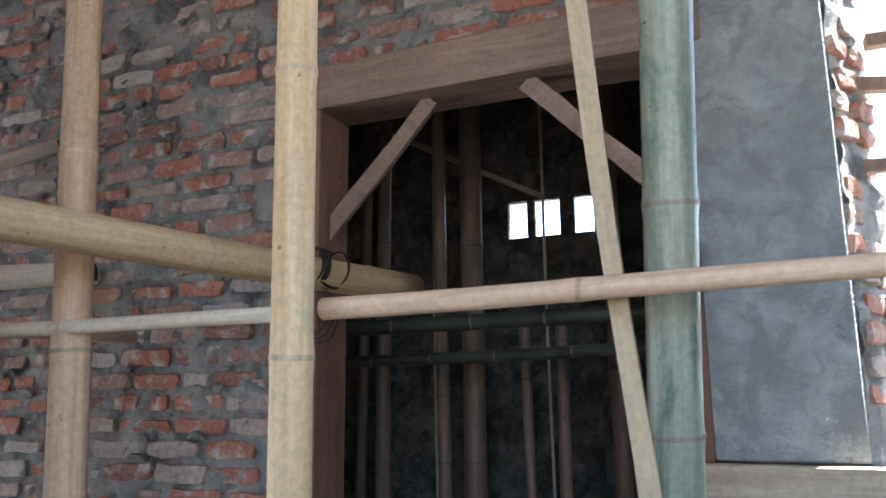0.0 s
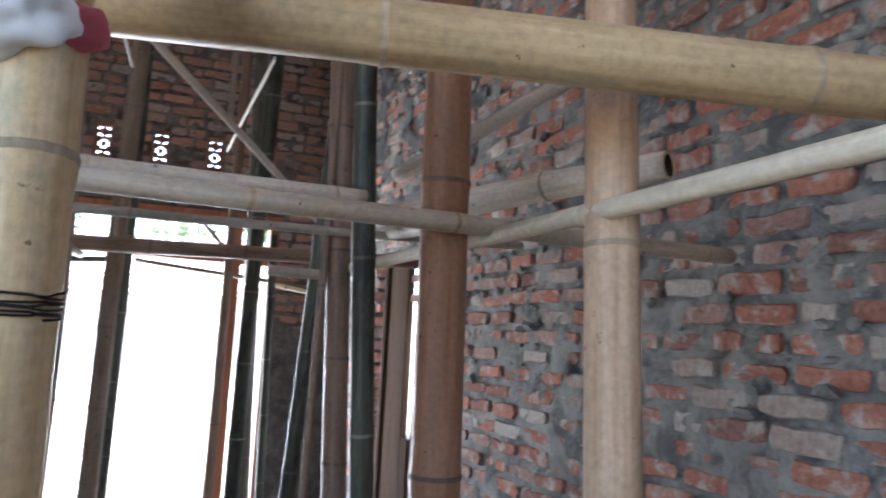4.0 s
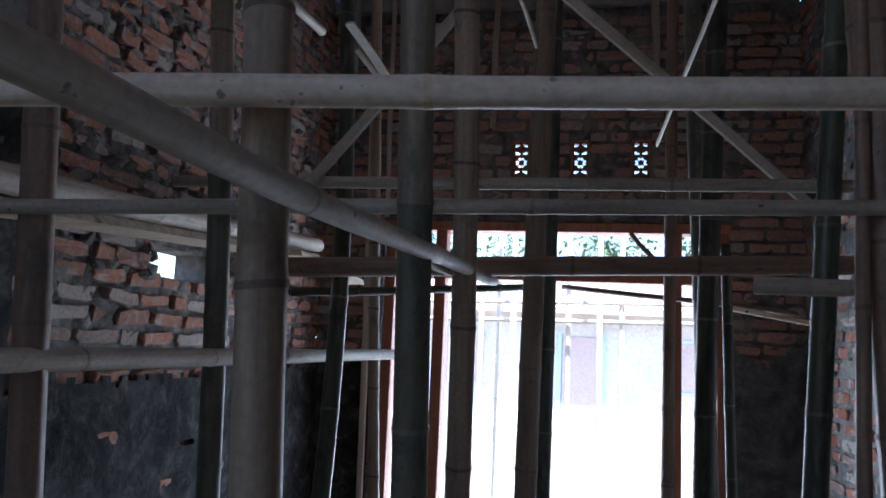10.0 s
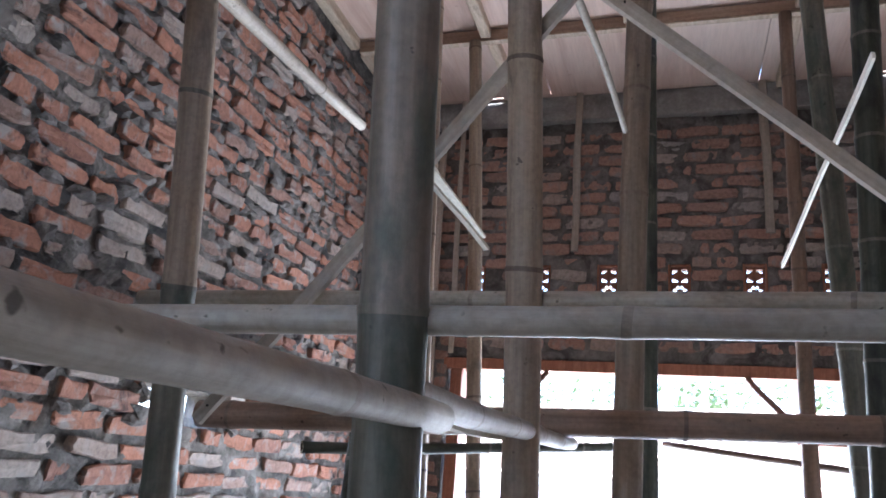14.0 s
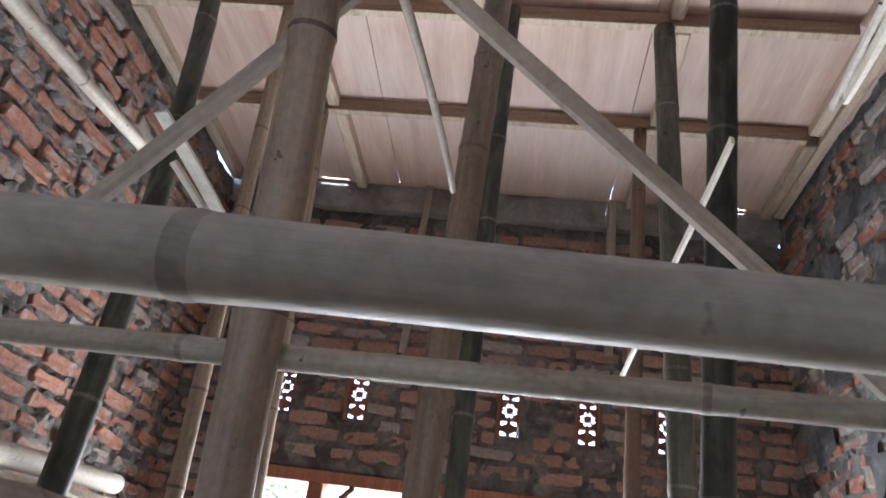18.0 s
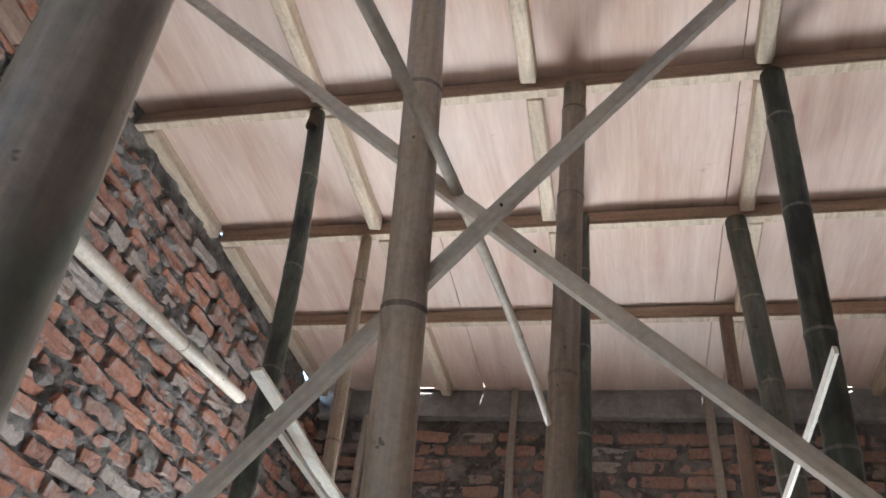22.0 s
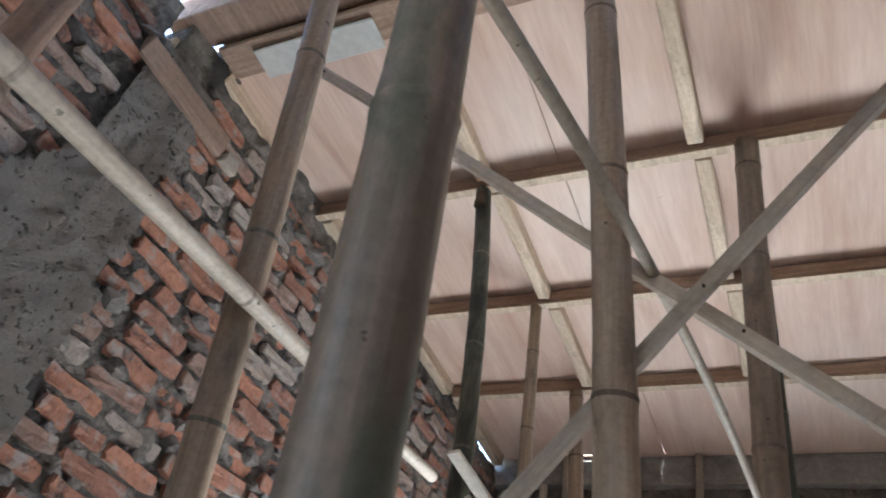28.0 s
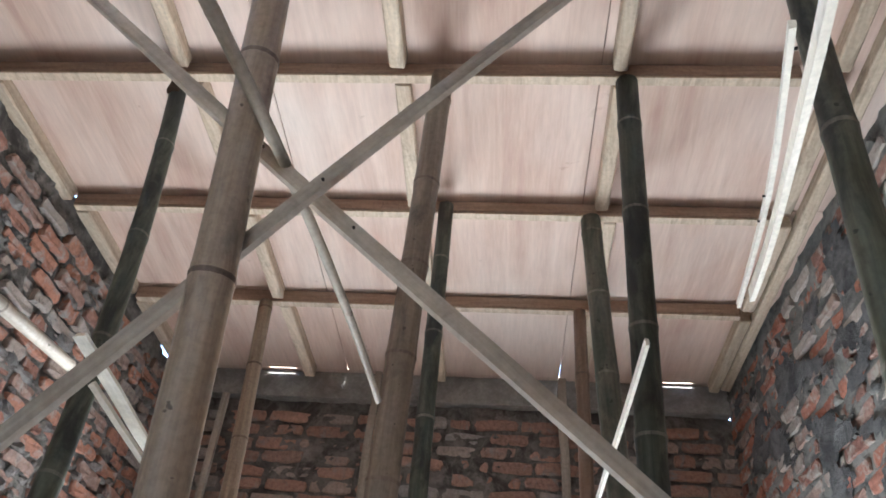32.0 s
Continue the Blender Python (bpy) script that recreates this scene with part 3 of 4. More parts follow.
def mortar_lumps(core, u0, u1, z0, z1, count, mat, seed, gaps, big=0.02):
    """Crumbs and squeezed-out lumps of mortar clinging to the joints."""
    rnd = random.Random(seed)
    seed_bm = bmesh.new()
    bmesh.ops.create_icosphere(seed_bm, subdivisions=1, radius=1)
    ball = [v.co.copy() for v in seed_bm.verts]
    tris = [tuple(v.index for v in f.verts) for f in seed_bm.faces]
    seed_bm.free()
    verts, faces = [], []
    for _ in range(count):
        base = len(verts)
        u, z, r = rnd.uniform(u0, u1), rnd.uniform(z0, z1), big * rnd.uniform(0.25, 1.0) ** 2
        z = 0.069 * round(z / 0.069) + rnd.uniform(-0.01, 0.01)
        stretch = rnd.uniform(1.0, 2.4)
        if any(g[0] - 0.02 < u < g[1] + 0.05 and g[2] - 0.02 < z < g[3] + 0.02 for g in gaps):
            continue
        for c in ball:
            k = r * (1 + 0.7 * noise.noise(c * 1.7 + Vector((u * 40, z * 40, seed))))
            verts.append((u + c.x * k * stretch, 0.012 + c.y * k * 0.9, z + c.z * k))
        faces += [tuple(base + q for q in f) for f in tris]
    me = bpy.data.meshes.new("mortar_lumps")
    me.from_pydata(verts, [], faces)
    me.materials.append(mat)
    ob = new("mortar_lumps", me)
    ob.parent = core
    ob["kind"] = "stuff"


mortar_lumps(wall_left, 1.4, 4.4, 1.9, 3.75, 900, MORTAR_BROWN, 4, left_gaps, 0.03)
mortar_lumps(wall_left, 2.62, 2.71, 1.9, 2.06, 12, MORTAR_OLD, 6, [], 0.035)
mortar_lumps(wall_right, 0.05, 4.2, 1.5, 3.8, 700, MORTAR, 9, right_gaps, 0.022)

# plain unseen walls, added to close the entrance part and shape its light
structure(block("wall_front", (0.7, -0.05, 0), (0.85, 3.13, 4.05), MORTAR, rough=0), "unseen mortared wall added to dim the entrance part", "wall")
structure(block("wall_side", (-1.746, -0.13, 0), (-0.9, 0.0, 4.05), MORTAR, rough=0), "unseen mortared wall added to dim the entrance part", "wall")
structure(block("wall_side_front", (0.6, -0.03, 0), (0.7, 0.12, 4.05), MORTAR, rough=0), "unseen mortared wall added to dim the entrance part", "wall")
structure(block("wall_side_low", (-0.9, -0.03, 0), (0.6, 0.12, 1.25), MORTAR, rough=0), "unseen mortared parapet added to cut low light from the side opening", "wall")
structure(block("wall_side_top", (-0.9, -0.03, 3.3), (0.6, 0.12, 4.05), MORTAR, rough=0), "unseen mortared wall added over the side opening", "wall")
structure(block("wall_right_front", (0.1, 3.0, 0), (0.7, 3.12, 4.05), MORTAR, rough=0), "unseen mortared wall added to narrow the open window", "wall")

# Low wall added to keep the sun patch off the floor inside.
structure(block("wall_right_sill", (-0.34, 3.06, 0), (0.098, 3.14, 1.46), MORTAR, rough=0), "low mortared wall added under the open window to block sun", "wall")

# ring beam, columns and pier
structure(block("ring_beam", (-6.36, -0.05, 3.71), (-6.15, 2.82, 3.857), RINGCAST, rough=0.004), "grey cast concrete ring beam on the brick end wall", "beam")
structure(block("column_left", (-3.69, -0.08, 0), (-3.465, 0.05, 3.7), COLUMNCAST, rough=0.006), "rough cast concrete column set in the brick wall", "column")


def column_render(core, u0, u1, z0, z1, seed):
    """Lumpy cast face of the column, spilling over the bricks on both sides."""
    step = 0.016
    nu, nz = int((u1 - u0) / step) + 18, int((z1 - z0) / step)
    verts, faces = [], []
    for j in range(nz + 1):
        for i in range(nu + 1):
            q = Vector((i * step * 9, j * step * 9, seed))
            verts.append((u0 - 12 * step + i * step, 0.034 + 0.01 * noise.noise(q) + 0.01 * noise.noise(q * 3.1) + 0.006 * noise.noise(q * 7), z0 + j * step))
    for j in range(nz):
        loose = min(1.0, max(0.1, (3.25 - z0 - j * step) * 4))
        spill0 = u0 - 0.12 * (loose - 0.1) + 0.06 * loose * noise.noise(Vector((j * step * 7, 1.0, seed))) + 0.03 * loose * noise.noise(Vector((j * step * 25, 3.0, seed)))
        spill1 = u1 + 0.02 + 0.06 * noise.noise(Vector((j * step * 7, 5.0, seed))) + 0.03 * noise.noise(Vector((j * step * 25, 8.0, seed)))
        for i in range(nu):
            if spill0 < u0 - 12 * step + (i + 0.5) * step < spill1:
                k = j * (nu + 1) + i
                faces.append((k, k + 1, k + nu + 2, k + nu + 1))
    me = bpy.data.meshes.new("column_render")
    me.from_pydata(verts, [], faces)
    me.materials.append(COLUMNCAST)
    me.polygons.foreach_set("use_smooth", [True] * len(me.polygons))
    ob = new("column_render", me)
    ob.parent = core
    ob["label"] = "lumpy grey cast face of the column"


column_render(wall_left, 1.71, 1.93, 2.2, 3.68, 21.0)
structure(block("wall_plate", (-3.79, 0.08, 3.535), (-3.41, 0.11, 3.61), OLDWOOD, rough=0.005), "tan board nailed across the top of the column", "trim")
structure(block("wall_plate_packing", (-3.88, 0.075, 3.545), (-3.805, 0.1, 3.585), GREYLATH, rough=0.006), "pale wooden packing piece on the wall top", "trim")
structure(block("pier_plaster", (-0.777, 2.975, 1.55), (-0.466, 3.022, 3.86), PLASTER, rough=0.001), "smooth grey cement plaster on the pier beside the doorway", "plaster")
stub = brick_wall("wall_stub", (-0.458, 3.03), (0.44, 0.9), (0.9, -0.44), 0.21, 3.86, 0.07, [], MORTAR, "sunlit rough brick edge past the plastered pier", 1.5)
lay(stub, 0.21, 3.86, [], ORANGE_CLAY, (0, 0.21, 1.2, 3.0), brick=0.09, wild=2.0, proud=0.012)

# the dark room behind the side doorway
for nm, lo, hi in (("wall_back_room", (-3.6, 5.3, 0), (-2.02, 5.35, 3.6)), ("wall_back_room_east", (-1.513, 5.3, 0), (-0.7, 5.35, 3.6)), ("wall_back_room_low", (-2.02, 5.3, 0), (-1.513, 5.35, 2.612)),
                   ("wall_back_room_high", (-2.02, 5.3, 2.828), (-1.513, 5.35, 3.6)), ("wall_back_room_west", (-3.75, 3.15, 0), (-3.6, 5.45, 3.6)), ("wall_back_room_side", (-0.72, 3.15, 0), (-0.6, 5.45, 3.6)),
                   ("pier_vent_a", (-1.907, 5.3, 2.612), (-1.858, 5.34, 2.828)), ("pier_vent_b", (-1.712, 5.3, 2.612), (-1.626, 5.34, 2.828))):
    structure(block(nm, lo, hi, MORTAR_OLD, rough=0.003), "dark mouldy wall of the unlit room behind", "wall")
structure(block("ceiling_back_room", (-3.75, 3.1, 3.6), (-0.6, 5.45, 3.7), TIMBER, rough=0), "dark boarded ceiling of the unlit room", "ceiling")

# ---- ceiling formwork ----
bm = bmesh.new()
for x0, x1, y0, y1 in ((-4.916, -3.68, -0.12, 0.98), (-4.916, -3.68, 0.983, 2.02), (-4.916, -3.68, 2.023, 2.94), (-6.135, -4.919, 0.1, 0.98), (-6.135, -4.919, 0.983, 2.02), (-6.135, -4.919, 2.023, 2.94),
                       (-6.2, -6.142, 0.1, 2.94), (-6.142, -6.136, 0.1, 0.58), (-6.142, -6.136, 0.72, 2.52), (-6.142, -6.136, 2.66, 2.94)):
    add_box(bm, (x0, y0, 3.862), (x1, y1, 3.874), 0.0, 0.001)
structure(part("ceiling", bm, PLY), "pinkish plywood formwork sheets of an unpoured slab", "ceiling")
# Unseen cover, added so that no sky leaks through the plywood seams.
structure(block("slab_cover", (-6.08, 0.06, 3.9), (-3.6, 2.98, 3.93), TIMBER, rough=0), "unseen boards added over the plywood to block sky at its seams", "ceiling")
# Ceiling out of view, added to keep daylight off the entrance part.
structure(block("ceiling_front", (-3.44, -0.1, 4.05), (0.86, 3.15, 4.08), TIMBER, rough=0), "unseen board ceiling added to keep the entrance part dim", "ceiling")
structure(block("slab_edge_board", (-3.675, -0.05, 3.86), (-3.645, 2.95, 3.95), CONCRETE, rough=0.003), "grey board at the edge of the slab formwork", "trim")
tagged(block("formwork_sheet", (-3.73, 0.2, 3.822), (-3.63, 0.62, 3.832), GREYSHEET, rough=0.003), "grey sheet tucked under the edge of the slab formwork", "sheet")
structure(block("edge_strip", (-3.715, 0.08, 3.838), (-3.602, 2.95, 3.86), TIMBER, rough=0.003), "brown board under the edge of the plywood", "trim")
structure(block("edge_beam", (-3.6, -0.05, 3.86), (-3.48, 2.95, 4.02), OLDWOOD, rough=0.003), "dark timber edge beam beside the slab formwork", "beam")


def joist(name, lo, hi, mat, label):
    return tagged(block(name, lo, hi, mat, None, "", 0.004, 0.005), label, "formwork beam", "formwork beams")


for x, y0, y1 in ((-4.30, 0.04, 2.6), (-4.91, 0.11, 2.68), (-5.495, 0.14, 2.715)):
    b = joist("formwork_beam", (x - 0.017, y0, 3.801), (x + 0.016, y1, 3.859), TIMBER, "brown timber formwork beam carrying the plywood")
    # Paler wood on the underside stands in for light bounced off the floor.
    block("planed_underside", (-0.0165, (y0 - y1) / 2 + 0.004, -0.034), (0.0155, (y1 - y0) / 2 - 0.004, -0.0285), PALETIMBER, b, "pale strip standing in for light on the underside", 0.001, 0.001)
for (x0, x1), ys in (((-6.12, -5.525), (0.15, 0.8, 1.447, 2.12, 2.745)), ((-5.465, -4.94), (0.125, 0.778, 1.43, 2.12, 2.735)), ((-4.88, -4.33), (0.09, 0.758, 1.413, 2.083, 2.71)), ((-4.27, -3.69), (0.045, 0.735, 1.406, 2.07, 2.7))):
    for y in ys:
        joist("formwork_joist", (x0, y - 0.024, 3.802), (x1, y + 0.024, 3.86), PALETIMBER, "pale sawn joist under the plywood formwork")
joist("wall_plate", (-3.95, -0.05, 3.735), (-3.5, 0.03, 3.785), PALETIMBER, "pale timber plate along the top of the brick wall")
joist("wall_plate", (-6.1, 2.775, 3.805), (-3.7, 2.815, 3.86), PALETIMBER, "pale timber plate along the top of the brick wall")
board("side_lath", (-3.25, 2.045, 2.612), (-4.2, 2.27, 2.934), 0.03, 0.011, WHITELATH, (0, 1, 0), "pale split lath tied before the dark bamboo", bend=0.008)
board("side_lath", (-3.36, 2.05, 2.67), (-4.19, 2.235, 2.905), 0.014, 0.008, WHITELATH, (0, 1, 0), "thin pale split lath tied before the dark bamboo", bend=0.012)
for y0, y1, z0, w in ((0.28, 0.27, 2.9, 0.035), (1.133, 1.126, 2.98, 0.04), (2.035, 2.043, 3.06, 0.045), (0.5, 0.52, 2.45, 0.03)):
    board("hanging_lath", (-6.14, y0, 3.86), (-6.155, y1, z0), w, 0.012, GREYLATH, (1, 0, 0), "brown lath hanging down the brick end wall", group="hanging laths")

# ---- door frames ----
frame_far = new("door_1")
structure(frame_far, "wide reddish door frame with side lights and fanlight, no leaves", "door frame")
frame_far.location = (-6.25, 1.47, 0)
for y, w in ((0.549, 0.06), (0.848, 0.065), (2.158, 0.065), (2.4, 0.06)):
    block("jamb", (-0.06, y - w / 2 - 1.47, 0), (0.062, y + w / 2 - 1.47, 2.38), JAMB, frame_far)
block("head", (-0.06, 0.48 - 1.47, 2.38), (0.064, 2.45 - 1.47, 2.435), JAMB, frame_far)
block("transom", (-0.058, 0.56 - 1.47, 2.1), (0.058, 2.37 - 1.47, 2.155), JAMB, frame_far)
for y, y2 in ((0.96, 0.84), (1.96, 2.11)):
    board("frame_brace", (0.065, y2 - 1.47, 2.16), (0.065, y - 1.47 + (0.05 if y < 1.4 else -0.05), 2.38), 0.03, 0.015, DARKJAMB, (1, 0, 0), parent=frame_far)

side_frame = new("door_2")
structure(side_frame, "brown wooden frame of the side doorway with corner braces", "door frame")
side_frame.location = (-1.3, 3.08, 0)
block("jamb", (-0.67, -0.115, 0), (-0.54, 0.06, 2.562), DARKJAMB, side_frame)
block("jamb", (0.41, -0.09, 0), (0.523, 0.06, 2.562), DARKJAMB, side_frame)
block("lintel", (-0.69, -0.12, 2.562), (0.56, 0.07, 2.7), OLDWOOD, side_frame, "grey-brown rough sawn lintel", 0.006, 0.008)
board("corner_brace", (-0.59, -0.035, 2.15), (-0.2, -0.035, 2.56), 0.055, 0.025, OLDWOOD, (0, 1, 0), parent=side_frame)
board("corner_brace", (0.09, -0.045, 2.56), (0.42, -0.045, 2.23), 0.055, 0.025, OLDWOOD, (0, 1, 0), parent=side_frame)
tagged(block("sill_plank", (-0.9, 2.93, 1.47), (0.3, 2.968, 1.545), PALETIMBER, rough=0.004), "pale plank nailed across the foot of the plastered pier", "plank")
for z, x, drop in ((2.46, -0.452, 0.05), (2.24, -0.44, -0.01), (2.56, -0.36, -0.02), (1.9, -0.37, 0.0), (1.58, -0.4, 0.03)):
    board("timber_end", (x, 3.16, z), (x + 0.75, 3.22, z - drop * 2), 0.035, 0.04, OLDWOOD, (0, 1, 0), "brown timber sticking out past the brick pier", category="timber", group="timber ends")

mid_frame = new("door_3")
structure(mid_frame, "dark wooden frame of the bright side opening", "door frame")
mid_frame.location = (-5.15, 2.9, 0)
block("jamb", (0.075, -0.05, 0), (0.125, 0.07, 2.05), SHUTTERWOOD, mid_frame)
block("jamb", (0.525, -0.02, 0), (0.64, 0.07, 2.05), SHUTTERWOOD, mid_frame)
for k in range(30):
    block("brick", (-0.11, -0.04 - 0.03 * (k % 2), 0.069 * k + 0.008), (-0.085 + 0.02 * (k % 3), 0.07, 0.069 * k + 0.06), ORANGE_CLAY, mid_frame, rough=0.006)
block("head", (-0.11, -0.05, 2.05), (0.64, 0.07, 2.115), DARKJAMB, mid_frame)
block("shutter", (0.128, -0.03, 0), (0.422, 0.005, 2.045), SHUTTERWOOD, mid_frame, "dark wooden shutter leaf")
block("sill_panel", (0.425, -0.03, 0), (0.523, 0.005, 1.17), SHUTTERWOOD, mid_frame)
for z in (1.85, 1.95):
    block("slat", (0.425, -0.02, z), (0.523, 0.0, z + 0.035), DARKJAMB, mid_frame)

# ---- pierced vent blocks ----


def pierced(u, v, middle):
    """Whether a spot of one square of the vent plate is cut out; u and v run from -1 to 1."""
    if middle:
        r, a = math.hypot(u, v), math.atan2(v, u)
        return 0.36 < r < 0.62 + 0.26 * abs(math.cos(2 * a)) and abs(math.sin(4 * a)) > 0.3
    x, z = abs(u), abs(v)
    return 0.16 < x < 0.82 and 0.2 < z < 0.86 and z > 0.62 - 0.5 * x


def vent_plate():
    nu, nv, half, tall, deep = 22, 66, 0.043, 0.119, 0.012
    solid_at = {(i, k) for i in range(nu) for k in range(nv) if not pierced(2 * (i + 0.5) / nu - 1, 2 * ((k + 0.5) % 22) / 22 - 1, k // 22 == 1)}
    number, verts, faces = {}, [], []

    def corner(i, k, x):
        if (i, k, x) not in number:
            number[i, k, x] = len(verts)
            verts.append((x, half * (2 * i / nu - 1), tall * (2 * k / nv - 1)))
        return number[i, k, x]

    for i, k in sorted(solid_at):
        square = ((i, k), (i + 1, k), (i + 1, k + 1), (i, k + 1))
        faces.append([corner(*c, deep) for c in square])
        faces.append([corner(*c, -deep) for c in reversed(square)])
        for n, beside in enumerate(((i, k - 1), (i + 1, k), (i, k + 1), (i - 1, k))):
            if beside not in solid_at:
                a, b = square[n], square[(n + 1) % 4]
                faces.append([corner(*a, deep), corner(*a, -deep), corner(*b, -deep), corner(*b, deep)])
    me = bpy.data.meshes.new("pierced_plate")
    me.from_pydata(verts, [], faces)
    me.materials.append(JAMB)
    return me


VENT_PLATE = vent_plate()


def vent_block(y):
    vent = new("vent_block")
    vent.location = (-6.25, y, 2.795)
    tagged(vent, "reddish wooden vent pierced with chevrons and a rosette", "vent block", "vent blocks")
    block("frame_side", (-0.04, -0.055, -0.13), (0.045, -0.043, 0.13), JAMB, vent)
    block("frame_side", (-0.04, 0.043, -0.13), (0.045, 0.055, 0.13), JAMB, vent)
    block("frame_top", (-0.04, -0.043, 0.118), (0.045, 0.043, 0.13), JAMB, vent)
    block("frame_foot", (-0.04, -0.043, -0.13), (0.045, 0.043, -0.12), JAMB, vent)
    plate = new("pierced_plate", VENT_PLATE)
    plate.parent = vent
    plate["label"] = "plate pierced with chevrons and a rosette"
    return vent


for y in (0.61, 0.95, 1.29, 1.63, 1.97, 2.31):
    vent_block(y)

# ---- upright bamboo props ----
post((-1.29, 2.041, 0.011, -0.029), 0.0323, FRESH, "fresh yellow bamboo upright standing before the side doorway", at=(0.4, 0.85, 1.3, 1.757, 2.2, 2.65, 3.1, 3.5))
post((-1.95, 2.219, -0.084, 0.024), 0.038, PINKTAN, "fresh pinkish-tan bamboo upright near the brick side wall", at=(0.45, 0.9, 1.35, 1.8, 2.22, 2.65, 3.05, 3.45))
post((-2.301, 2.098, -0.031, -0.007), 0.0435, REDBROWN, "thick reddish-brown bamboo upright", at=(0.4, 0.92, 1.425, 1.935, 2.4, 2.85, 3.3))
post((-3.223, 2.129, 0.03, -0.055), 0.0357, BROWN, "brown bamboo upright near the side wall", spacing=0.34)
post((-2.749, 2.071, 0.018, -0.057), 0.0282, GREEN, "dark green bamboo upright near the side wall", spacing=0.36)
post((-3.625, 2.167, 0.027, 0.054), 0.0262, GREEN, "dark green bamboo upright leaning to the wall", at=(0.4, 0.8, 1.2, 1.6, 2.0, 2.4, 2.78, 3.2, 3.55))
post((-3.178, 2.084, 0.01, 0.014), 0.012, BROWN, "thin brown bamboo upright near the side wall")
post((-1.727, 1.52, -0.041, -0.006), 0.0352, FRESH, "yellow bamboo upright bound with wire", spacing=0.5, phase=0.25, bend=0.001)
post((-1.735, 1.452, 0.01, -0.03), 0.015, GREY, "thin mottled bamboo tied to a thicker upright")
post((-1.548, 1.44, 0.02, -0.039), 0.023, MOTTLED, "mottled cream and brown bamboo upright with dark binding")
post((-3.08, 0.675, 0.048, -0.038), 0.031, BROWN, "weathered brown bamboo upright near the rough wall")
post((-3.658, 0.743, 0.19, 0.034, 0.011, -0.017), 0.03, OLIVE, "bamboo prop under the slab edge, dark below and tan above", top=3.86, upper=(2.14, TAN), at=(0.5, 1.0, 1.4, 1.78, 2.14, 2.5, 2.84, 3.28, 3.62))
post((-2.604, 1.312, 0.002, -0.045), 0.027, TAN, "brown bamboo upright in the middle of the room")
post((-3.0725, 1.372, 0.12, -0.005, 0.047, 0.001), 0.0295, OLIVE, "olive bamboo upright with dark patches, browner above", rim=WARMOLIVE, upper=(1.93, WARMOLIVE), at=(0.3, 0.75, 1.2, 1.56, 1.93, 2.33, 2.8, 3.3))
post((-3.744, 1.361, 0.155, -0.001, 0.007, -0.018), 0.0315, TAN, "brown bamboo upright under the plywood", top=3.86, spacing=0.36)
post((-4.395, 1.492, 0.047, 0.019, 0.006, 0.005), 0.0357, TAN, "brown bamboo prop under a formwork beam", top=3.8)
post((-4.893, 1.519, 0.018, 0.006), 0.0283, GREEN, "dark green bamboo prop behind another", top=3.8)
post((-4.521, 2.071, 0.118, 0.008, 0.001, 0.002), 0.0352, GREEN, "blackish green bamboo prop under a formwork beam", top=3.8)
post((-5.011, 2.113, 0.053, -0.039, 0.0, 0.001), 0.0375, OLIVE, "olive brown bamboo prop under a formwork beam", top=3.8)
post((-5.464, 2.045, -0.014, 0.008), 0.0275, BROWN, "slim brown bamboo prop under a formwork beam", top=3.8)
post((-5.328, 2.266, -0.003, -0.019), 0.024, GREEN, "dark bamboo upright beside the door frame", top=2.2)
post((-4.231, 0.884, -0.166, -0.055, 0.07, -0.019), 0.027, GREEN, "dark scorched bamboo prop near the rough wall", top=3.8)
post((-5.43, 0.85, -0.033, -0.07), 0.031, TAN, "slim brown bamboo prop under a formwork beam", top=3.8)
post((-4.931, 0.807, 0.009, -0.048), 0.0235, TAN, "slim tan bamboo prop under the middle formwork beam", top=3.8)
board("upright_strip", (-6.13, 0.47, 0), (-6.13, 0.4, 3.7), 0.04, 0.02, GREYLATH, (1, 0, 0), "brown sawn upright strip beside the door frame", category="timber strip")
post((-0.765, 2.331, 0.061, -0.175), 0.044, PALEGREEN, "thick green bamboo upright before the plastered pier", at=(0.5, 0.9, 1.3, 1.66, 2.03, 2.45, 2.9), top=3.3)
board("leaning_stick", (-0.92, 2.301, 2.601), (-0.79, 2.302, 1.2), 0.034, 0.03, YSTICK, (0, 1, 0), "pale peeled stick leaning before the doorway", category="stick")

# ---- bamboo rails ----


def rail(p, q, r, mat, label, **more):
    return bamboo(p, q, r, mat, label, group="bamboo rails", name="bamboo_rail", **more)


rail((-1.585, 3.079, 2.008), (-2.069, 0.929, 2.012), 0.0412, FRESH, "thick yellow bamboo rail with green stains", at=(0.2, 0.729, 1.262, 1.8))
rail((-1.323, 2.186, 1.844), (-0.294, 2.283, 1.875), 0.0185, STICK, "pale peeled pole tied across the doorway", spacing=0.6, rim=STICK)
rail((-3.4, 2.176, 1.858), (-1.4, 2.2, 1.841), 0.0158, LATH, "pale peeled pole along the side wall", spacing=0.5, rim=LATH)
rail((-2.95, 2.234, 1.979), (-2.318, 2.607, 2.042), 0.0355, PALE, "bamboo rail with an open cut end", spacing=0.34)
rail((-1.875, 0.927, 1.807), (-2.475, 2.907, 1.892), 0.0176, PALE, "slim weathered bamboo rail across the room", spacing=0.36, taper=-0.3)
rail((-2.425, 0.5, 1.911), (-2.648, 2.05, 1.96), 0.017, PALE, "slim pale bamboo rail across the room", spacing=0.5, phase=0.55)
rail((-3.006, 0.318, 1.909), (-3.209, 2.729, 1.971), 0.0134, GREY, "slim grey bamboo rail across the room", spacing=1.0, phase=1.25)
